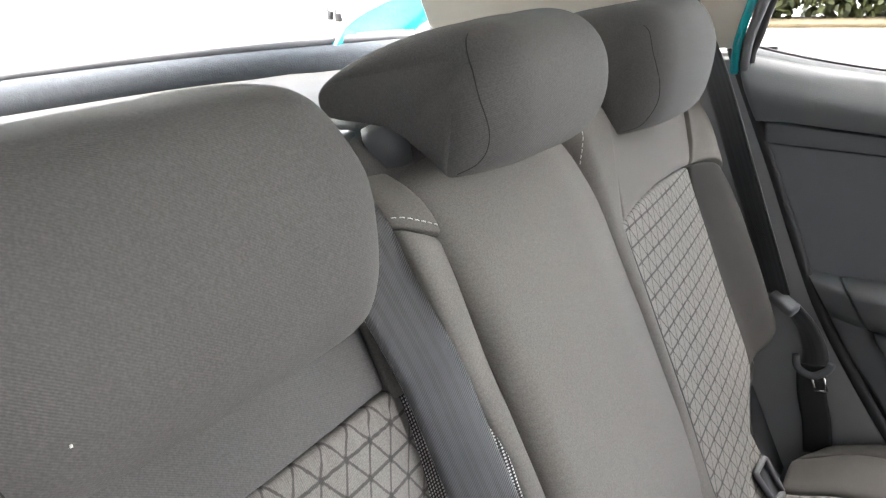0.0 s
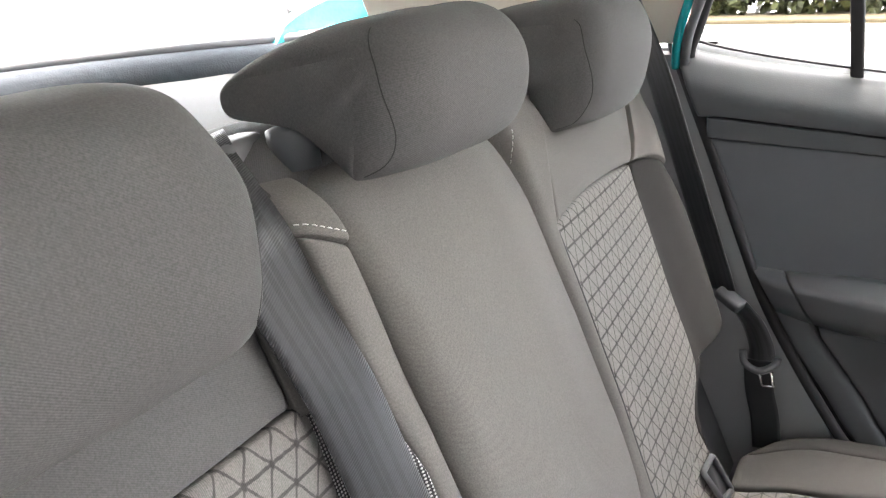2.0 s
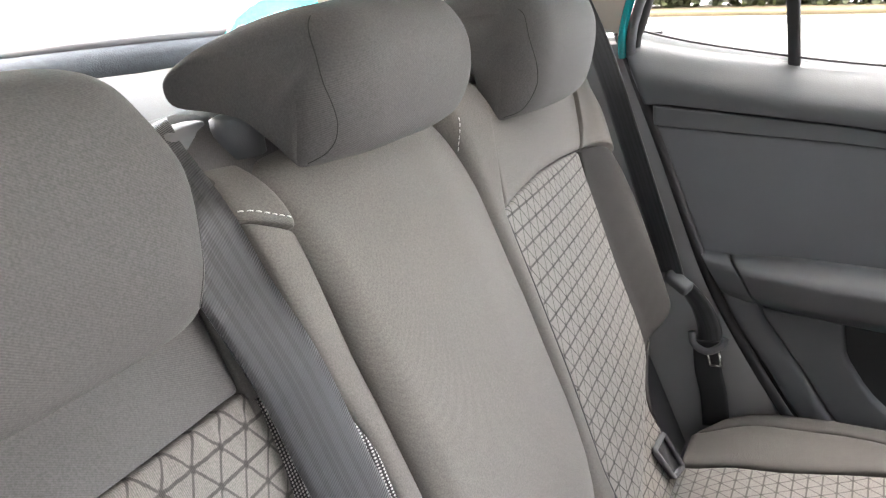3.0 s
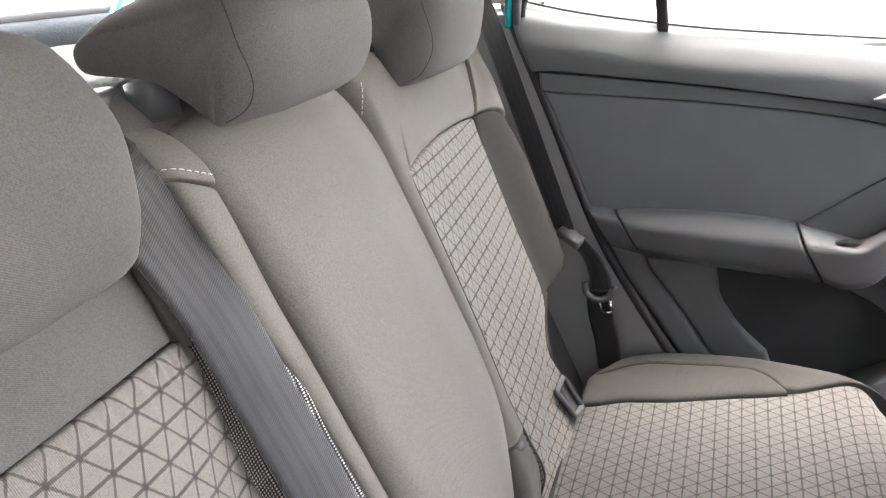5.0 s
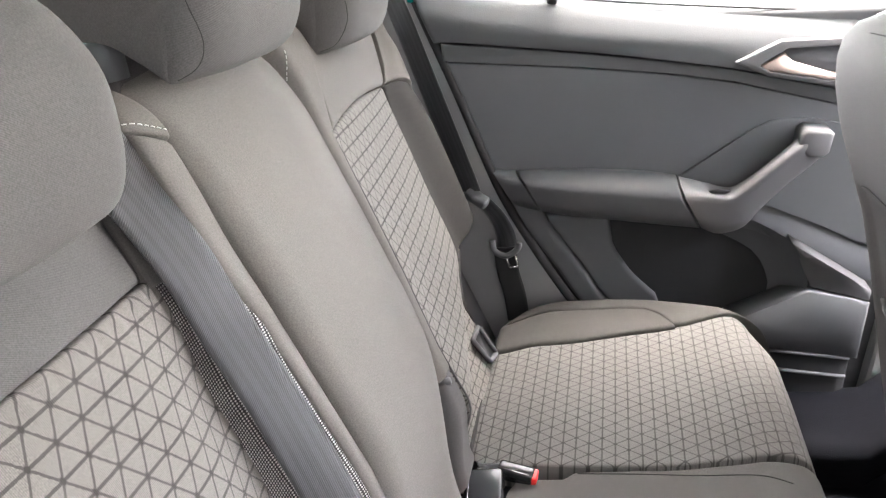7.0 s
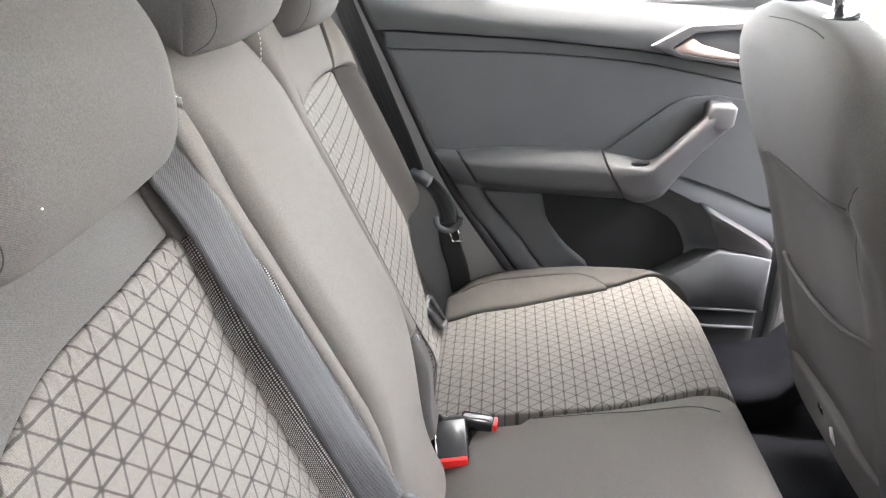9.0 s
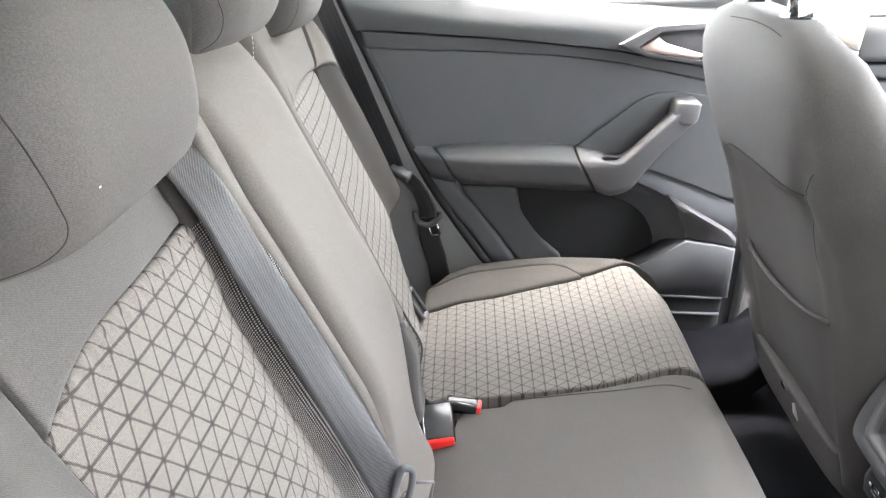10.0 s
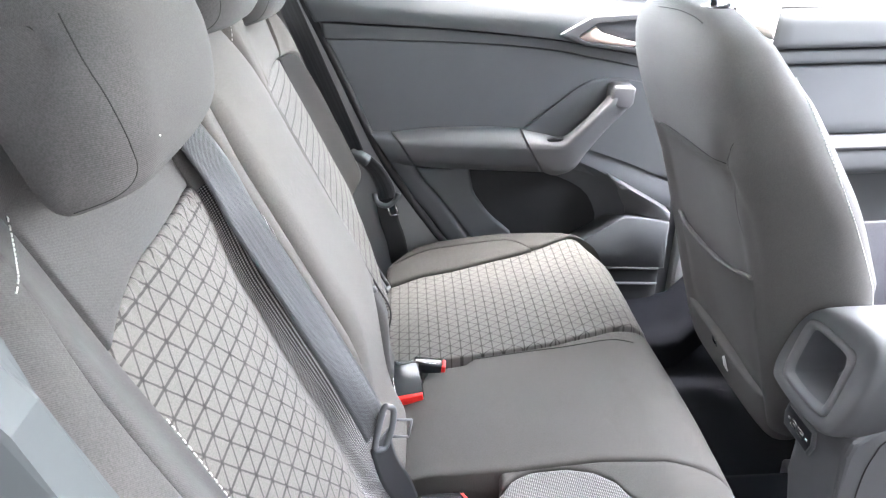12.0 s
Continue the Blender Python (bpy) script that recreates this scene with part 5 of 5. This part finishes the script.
# unseen plain block, set here to cut low light from the front
shell("dashboard", prism([(-0.75, 0.0), (0.75, 0.0), (0.75, 0.84), (-0.75, 0.84)], lambda y, z, h: (1.5 + h, y, z), 0.0, 0.40, 0.02), PLASTIC, "plain unseen block in the dashboard's place, shading the cabin from front light", "dashboard", False)
shell("boot_wall", prism([(-0.75, -0.1), (0.75, -0.1), (0.75, 0.86), (-0.75, 0.86)], lambda y, z, h: (-1.22 - h, y, z), 0.0, 0.06, 0.02), SHELF, "dark trim of the boot end", "car body", False)


# ---- front seat ahead of the far rear place ----
fseat = thing("front_seat", (0.70, 0.33, 0.02), "dark grey cloth front seat seen from behind with a map pocket", "car seat")


def back_x(z):
    return 0.531 + 0.28 * (0.484 - z) - 0.02 * smooth((z - 0.55) / 0.2) * smooth((0.95 - z) / 0.2)


levels = [0.20, 0.23, 0.28, 0.36, 0.44, 0.52, 0.60, 0.63, 0.645, 0.652, 0.658, 0.664, 0.670, 0.676, 0.682, 0.69, 0.71, 0.74, 0.78, 0.82, 0.85, 0.872, 0.886, 0.890]
half_w = [(0.20, 0.225), (0.28, 0.235), (0.44, 0.235), (0.60, 0.228), (0.70, 0.240), (0.78, 0.235), (0.83, 0.215), (0.86, 0.19), (0.88, 0.15), (0.89, 0.10)]
near_extra = lambda z: lerp(z, [(0.20, 0.0), (0.35, 0.005), (0.45, 0.03), (0.52, 0.045), (0.62, 0.045), (0.74, 0.03), (0.84, 0.012), (0.89, 0.0)])
bm = bmesh.new()
layer = bm.loops.layers.uv.new("cloth")
flat, rings = {}, []
for z in levels:
    w = lerp(z, half_w)
    xb, th = back_x(z), lerp(z, [(0.20, 0.13), (0.5, 0.175), (0.66, 0.160), (0.75, 0.143), (0.80, 0.122), (0.85, 0.105), (0.89, 0.05)])
    if z > 0.84:
        xb += 0.30 * (z - 0.84) + 6 * (z - 0.84) ** 2
    ring = []
    for k in range(96):
        g = 2 * math.pi * k / 96
        c, s = math.cos(g), math.sin(g)
        cy = math.copysign(abs(s) ** 0.5, s)
        cx = math.copysign(abs(c) ** 0.5, c)
        flare = 0.018 * smooth((cx + 0.2) / 1.0) * smooth((0.80 - z) / 0.2)
        x = xb + th / 2 - cx * th / 2 * -1
        y = 0.335 + cy * (w + flare) - near_extra(z) * smooth((-cy) / 0.7) * smooth((cx + 0.9) / 1.2)
        x += 0.016 * smooth((-cy - 0.2) / 0.6) * smooth((cx - 0.1) / 0.8) * smooth((0.86 - z) / 0.08)
        if cx < 0:
            x += 0.006 * math.cos(cy * 3.0) * smooth((0.70 - z) / 0.1)
            seam_z = lerp(y, [(0.16, 0.679), (0.29, 0.667), (0.457, 0.655)])
            x += 0.009 * smooth((seam_z - z) / 0.012) * smooth((y - 0.135) / 0.03) * smooth((0.50 - y) / 0.03)
            x += 0.007 * math.exp(-((y - lerp(z, [(0.45, 0.131), (0.60, 0.131), (0.68, 0.155), (0.776, 0.105)])) / 0.014) ** 2) * smooth((z - 0.40) / 0.1) * smooth((0.80 - z) / 0.06)
        vert = bm.verts.new((x, y, z))
        flat[vert] = (y + x, z)
        ring.append(vert)
    rings.append(ring)
for a, b in zip(rings, rings[1:]):
    for k in range(96):
        bm.faces.new((a[k], a[(k + 1) % 96], b[(k + 1) % 96], b[k]))
bm.faces.new(rings[0][::-1])
bm.faces.new(rings[-1])
for f in bm.faces:
    for l in f.loops:
        l[layer].uv = flat[l.vert]
seat_skin = surface(put("backrest", bm, SEATBACK_LIT, fseat, "dark grey cloth backrest"))


def FP(y, z, h):
    w = lerp(z, half_w) + 1e-6
    q = min(0.999, abs(y - 0.335) / w)
    cx = (1 - q ** 4) ** 0.25
    th = lerp(z, [(0.20, 0.13), (0.5, 0.175), (0.66, 0.160), (0.75, 0.143), (0.80, 0.122), (0.85, 0.105), (0.89, 0.05)])
    return (back_x(z) + th / 2 * (1 - cx) - 0.963 * h, y, z - 0.27 * h)



def draped_panel(y0, y1, z0, z1, lift, n=(24, 18)):
    """Cloth laid over the seat's back from y0 to y1 and z0 to z1 (a function of the share across)."""
    bm = bmesh.new()
    layer = bm.loops.layers.uv.new("cloth")
    grid = []
    for j in range(n[1] + 1):
        line = []
        for i in range(n[0] + 1):
            u, v = i / n[0], j / n[1]
            y, z = y0 + (y1 - y0) * u, z0 + (z1(u) - z0) * v
            line.append(bm.verts.new(drape(seat_skin, [(0.50, y, z)], (1, 0, 0), lift(u, v))[0]))
        grid.append(line)
    for j in range(n[1]):
        for i in range(n[0]):
            f = bm.faces.new((grid[j][i], grid[j][i + 1], grid[j + 1][i + 1], grid[j + 1][i]))
            for l in f.loops:
                l[layer].uv = (l.vert.co.y, l.vert.co.z)
    return bm


def hem_z(u):
    return 0.503 - 0.028 * u - 0.006 * math.sin(math.pi * u)


def on_back(pairs, lift=0.0004):
    return drape(seat_skin, catmull([(0.55, y, z) for y, z in pairs], 8), (1, 0, 0), lift)


def rise(u, v):
    edge = smooth(min(u, 1 - u) / 0.10) * smooth(v / 0.15)
    return 0.0006 + edge * (0.004 + 0.014 * math.sin(math.pi * u) * v * v)


put("map_pocket", draped_panel(0.142, 0.475, 0.275, hem_z, rise), SEATBACK_LIT, fseat, "grey cloth map pocket")
put("pocket_hem", tube([p for u in [k / 20 for k in range(21)] for p in drape(seat_skin, [(0.55, 0.142 + 0.333 * u, hem_z(u) - 0.006)], (1, 0, 0), rise(u, 1.0))], 0.0045, 10), DARK, fseat, "elastic pocket hem")
put("back_seam", tube(on_back([(0.455, 0.655), (0.413, 0.669), (0.335, 0.677), (0.26, 0.682), (0.152, 0.684)]), 0.0007, 6), SEAM, fseat)
put("fold_seam", tube(on_back([(0.120, 0.725), (0.145, 0.690), (0.147, 0.668), (0.156, 0.63), (0.160, 0.589), (0.145, 0.563)], -0.0004), 0.0007, 6), SEAM, fseat)
put("top_seam", tube(on_back([(0.401, 0.872), (0.32, 0.878), (0.253, 0.878), (0.215, 0.874)], 0.0), 0.0009, 6), SEAM, fseat)
edge_line = drape(seat_skin, catmull([(0.530, 0.12, 0.835), (0.536, 0.11, 0.81), (0.546, 0.09, 0.785), (0.5645, 0.076, 0.746), (0.600, 0.058, 0.673), (0.639, 0.055, 0.599), (0.671, 0.054, 0.531), (0.69, 0.05, 0.48)], 6), (0.2, 1, 0), 0.0008)
put("edge_stitching", stitches(edge_line, r=0.0006), THREAD, fseat, "white twin-needle stitching")
put("lower_cover", pad(FP, 0.13, 0.54, 0.17, 0.262, lambda y, z: 0.0025, edge=(0.02, 0.02, 0.006, 0.006), n=(16, 10), skirt=0.05), SEATBACK_LIT, fseat, "dark grey cloth lower seat cover")
put("care_tag", prism([(0.276, 0.222), (0.293, 0.227), (0.291, 0.248), (0.282, 0.254)], FP, 0.006, 0.008), PAPER, fseat, "small white paper tag")
put("clip_hole", prism([(0.312, 0.255), (0.330, 0.258), (0.330, 0.270), (0.312, 0.268)], FP, 0.008, 0.010), CHROME, fseat)
put("seat_base", block((0.44, 0.50, 0.38), pose(0.99, 0.335, 0.20), 0.04, 3), CARPET, fseat, "dark seat cushion and base")
fhead = thing("headrest", (0.48, 0.345, 0.885), "dark grey cloth front headrest on chrome posts", "headrest")
for y in (0.262, 0.430):
    put("post", tube([(0.470, y, 0.872), (0.463, y, 0.93), (0.452, y, 1.0)], 0.0065, 14), CHROME, fhead, "chrome headrest post")
    put("post_collar", tube([(0.471, y, 0.878), (0.470, y, 0.890), (0.4695, y, 0.893)], lambda t: 0.026 - 0.006 * smooth((t - 0.5) / 0.5), 22), GLOSS, fhead, "gloss black collar")
put("cushion", block((0.09, 0.26, 0.16), pose(0.445, 0.346, 1.010, 0, -8, 0), 0.038, 5), SEATBACK_LIT, fhead)

# its unseen twin ahead of the near rear place, added to block windscreen light
twin = copy_thing(fseat, pose(0.76, 0.33 - 0.76, 0.02))
tagged(twin, "unseen dark grey cloth front seat, added to shade the near place")
copy_thing(fhead, pose(0.54, 0.345 - 0.76, 0.885))

# ---- centre console ----
console = thing("centre_console", (0.75, 0.0, 0.02), "grey plastic centre console with open storage and charging sockets", "centre console")


rim = catmull([(0, y, z) for y, z in ((0.070, 0.348), (0.090, 0.358), (0.096, 0.390), (0.088, 0.450), (0.062, 0.486), (0.010, 0.510), (-0.056, 0.518), (-0.088, 0.502), (-0.096, 0.455), (-0.088, 0.385), (-0.070, 0.356), (0.0, 0.346))], 5, closed=True)
mouth = catmull([(0, y, z) for y, z in ((0.036, 0.384), (0.046, 0.388), (0.050, 0.404), (0.050, 0.446), (0.042, 0.460), (0.010, 0.464), (-0.030, 0.466), (-0.041, 0.458), (-0.043, 0.440), (-0.044, 0.402), (-0.038, 0.388), (0.0, 0.383))], 5, closed=True)


def rings_mesh(stages, closed=True):
    """A skin over closed loops (loop, growth about its middle, shift along x)."""
    bm = bmesh.new()
    rings = []
    for loop, grow, dx in stages:
        cy = sum(p.y for p in loop) / len(loop)
        cz = sum(p.z for p in loop) / len(loop)
        rings.append([bm.verts.new((0.598 + 0.27 * (cz + (p.z - cz) * grow - 0.46) * (1 if dx < 0.1 else 0.2) + dx, cy + (p.y - cy) * grow, cz + (p.z - cz) * grow)) for p in loop])
    for a, b in zip(rings, rings[1:]):
        for k in range(len(a)):
            bm.faces.new((a[k], a[(k + 1) % len(a)], b[(k + 1) % len(a)], b[k]))
    if closed:
        bm.faces.new(rings[-1])
    return bm


put("body", rings_mesh([(rim, 1.0, 0.70), (rim, 1.0, 0.20), (rim, 1.0, 0.035), (rim, 0.99, 0.016), (rim, 0.965, 0.005), (rim, 0.92, 0.0), (mouth, 1.36, -0.001), (mouth, 1.32, 0.001), (mouth, 1.30, 0.002)], False), CONSOLE, console, "grey plastic console end")
put("storage_frame", rings_mesh([(mouth, 1.30, 0.004), (mouth, 1.29, -0.001), (mouth, 1.25, -0.0045), (mouth, 1.10, -0.0035), (mouth, 1.02, 0.001), (mouth, 1.0, 0.006)], False), SATIN, console, "satin grey frame round the open storage")
put("storage_well", rings_mesh([(mouth, 1.0, 0.005), (mouth, 0.98, 0.030), (mouth, 0.96, 0.075), (mouth, 0.93, 0.082)]), INSERT, console, "dark storage recess")
foot = [(0.622, 0.06), (0.606, 0.20), (0.600, 0.33), (0.606, 0.355), (0.66, 0.40), (1.3, 0.40), (1.3, 0.06)]
bm = prism(foot, lambda x, z, h: (x, h, z), -0.086, 0.040)
bmesh.ops.bevel(bm, geom=list(bm.edges), offset=0.010, segments=3, affect="EDGES", profile=0.5)
put("foot", bm, CONSOLE, console, "grey plastic console body", smooth_faces=False)
put("socket_pod", block((0.20, 0.112, 0.105), pose(0.705, 0.022, 0.310), 0.014, 3), CONSOLE, console)
UP = lambda y, z, h: (0.602 - h, 0.86 * y + 0.022, z + 0.001)
usb = put("socket_panel", prism([(0.050, 0.268), (0.056, 0.290), (0.046, 0.318), (-0.045, 0.318), (-0.048, 0.290), (-0.038, 0.268)], UP, -0.01, 0.006, 0.003), CONSOLE, console, "panel with two charging sockets", smooth_faces=False)
put_sub("panel_face", prism([(0.043, 0.274), (0.047, 0.290), (0.040, 0.311), (-0.038, 0.311), (-0.041, 0.290), (-0.034, 0.274)], UP, 0.006, 0.0072, 0.0005), BLACK, usb)
for y in (0.014, -0.012):
    put_sub("charging_socket", join(*[tube([UP(y + a, 0.293 + b, 0.0088) for a, b in ((-0.009, -0.006), (0.009, -0.006), (0.009, 0.006), (-0.009, 0.006))], 0.0012, 6, closed=True)], block((0.002, 0.011, 0.003), pose(*UP(y, 0.293, 0.0085)))), CHROME, usb, "bright rimmed charging socket")
for y in (0.032, -0.030):
    put_sub("socket_mark", block((0.001, 0.005, 0.003), pose(*UP(y, 0.293, 0.0080))), PAPER, usb)
put("side_groove", tube(catmull([(x, -0.0865, z) for x, z in ((0.640, 0.10), (0.632, 0.25), (0.64, 0.33), (0.67, 0.365), (0.80, 0.37))], 6), 0.0012, 5), SEAM, console)
put("armrest_lid", block((0.40, 0.150, 0.05), pose(1.02, 0.0, 0.515), 0.018, 4), SATIN, console, "grey armrest lid")
put("foot_trim", block((0.030, 0.14, 0.04), pose(0.719, 0.150, 0.030, 0, 0, -4), 0.006), SATIN, console, "pale grey plastic duct on the floor")

# ---- outside ----
PAVING = material("pale_concrete_paving", (0.40, 0.395, 0.38), rough=0.9, vary=0.12, scale=1.5, bump=0.3, bump_scale=60)
WALL = material("near_light_block", (0.10, 0.10, 0.102), rough=0.9, vary=0.15, scale=2)
KERB = material("grey_kerb_stone", (0.34, 0.33, 0.31), rough=0.9, vary=0.15)
VERGE = material("dry_verge_soil", (0.10, 0.075, 0.040), rough=0.95, vary=0.35, scale=3)
LEAF = material("hedge_leaf", (0.050, 0.055, 0.014), rough=0.6, vary=0.5, scale=2)
WHITE_PAINT = material("silver_car_paint", (0.11, 0.113, 0.116), rough=0.3, coat=0.8, vary=0.03)
shell("ground", prism([(-400, -400), (400, -400), (400, 400), (-400, 400)], lambda x, y, h: (x, y, -0.42 + h), -0.2, 0.0), PAVING, "pale concrete car park surface", "ground", False)
# unseen wall, added to hold back light from the near doorway
shell("light_block_near", prism([(-9, -0.42), (9, -0.42), (9, 3.0), (-9, 3.0)], lambda x, z, h: (x, -1.3 - h, z), 0.0, 0.3, 0.05), WALL, "plain dark wall, unseen, added to block light from the near side", "wall", False)
shell("kerb", prism([(-60, 14.2), (60, 14.2), (60, 14.5), (-60, 14.5)], lambda x, y, h: (x, y, -0.42 + h), 0.0, 0.12, 0.03), KERB, "grey kerb stone edging", "kerb", False)
shell("verge", prism([(-60, 15.7), (60, 15.7), (60, 17.5), (-60, 17.5)], lambda x, y, h: (x, y, -0.42 + h), 0.0, 0.10, 0.04), VERGE, "dry ochre soil verge", "verge", False)
rng = np.random.RandomState(4)
n = 42000
cx = rng.uniform(-9, 30, n)
cy = 16.7 + rng.uniform(0, 1.5, n)
cz = -0.38 + rng.uniform(0, 1, n) ** 0.8 * (1.9 + 0.35 * np.sin(cx * 1.7) + 0.25 * np.sin(cx * 4.1 + 1))
size = rng.uniform(0.08, 0.16, n)
ax = rng.normal(size=(n, 3))
ax /= np.linalg.norm(ax, axis=1)[:, None]
bx = np.cross(ax, rng.normal(size=(n, 3)))
bx /= np.linalg.norm(bx, axis=1)[:, None]
ctr = np.stack([cx, cy, cz], 1)
quad = np.concatenate([ctr + ax * size[:, None], ctr + bx * size[:, None] * 0.6, ctr - ax * size[:, None], ctr - bx * size[:, None] * 0.6], 1).reshape(-1, 3)
me = bpy.data.meshes.new("hedge")
me.from_pydata(quad.tolist(), [], [(4 * i, 4 * i + 1, 4 * i + 2, 4 * i + 3) for i in range(n)])
me.materials.append(LEAF)
tagged(new("hedge", me), "green and yellow leafy hedge behind the verge", "hedge", kind="stuff")

parked = thing("parked_car", (-17.5, 19.5, -0.42), "silver parked car far behind the tailgate opening", "car")
prof = [(-2.1, 0.35), (-2.1, 0.85), (-1.9, 0.98), (-1.0, 1.05), (-0.5, 1.45), (0.9, 1.48), (1.7, 1.05), (2.05, 0.95), (2.1, 0.35)]
side = (Vector((0.75, -0.66, 0)), Vector((0.66, 0.75, 0)))


def VP(a, z, h):
    p = Vector((-17.5, 19.5, -0.42)) + side[0] * a + side[1] * h
    return (p.x, p.y, -0.42 + z)


put("body", prism(prof, VP, -0.85, 0.85, 0.08), WHITE_PAINT, parked, "silver painted body", smooth_faces=False)
put("side_window", prism([(-0.95, 1.08), (-0.5, 1.38), (0.85, 1.41), (1.5, 1.08)], VP, -0.862, -0.852), GLOSS, parked, "dark side glass", smooth_faces=False)
for a in (-1.3, 1.3):
    put("wheel", tube([VP(a, 0.32, -0.88), VP(a, 0.32, -0.68)], 0.32, 20), BLACK, parked)
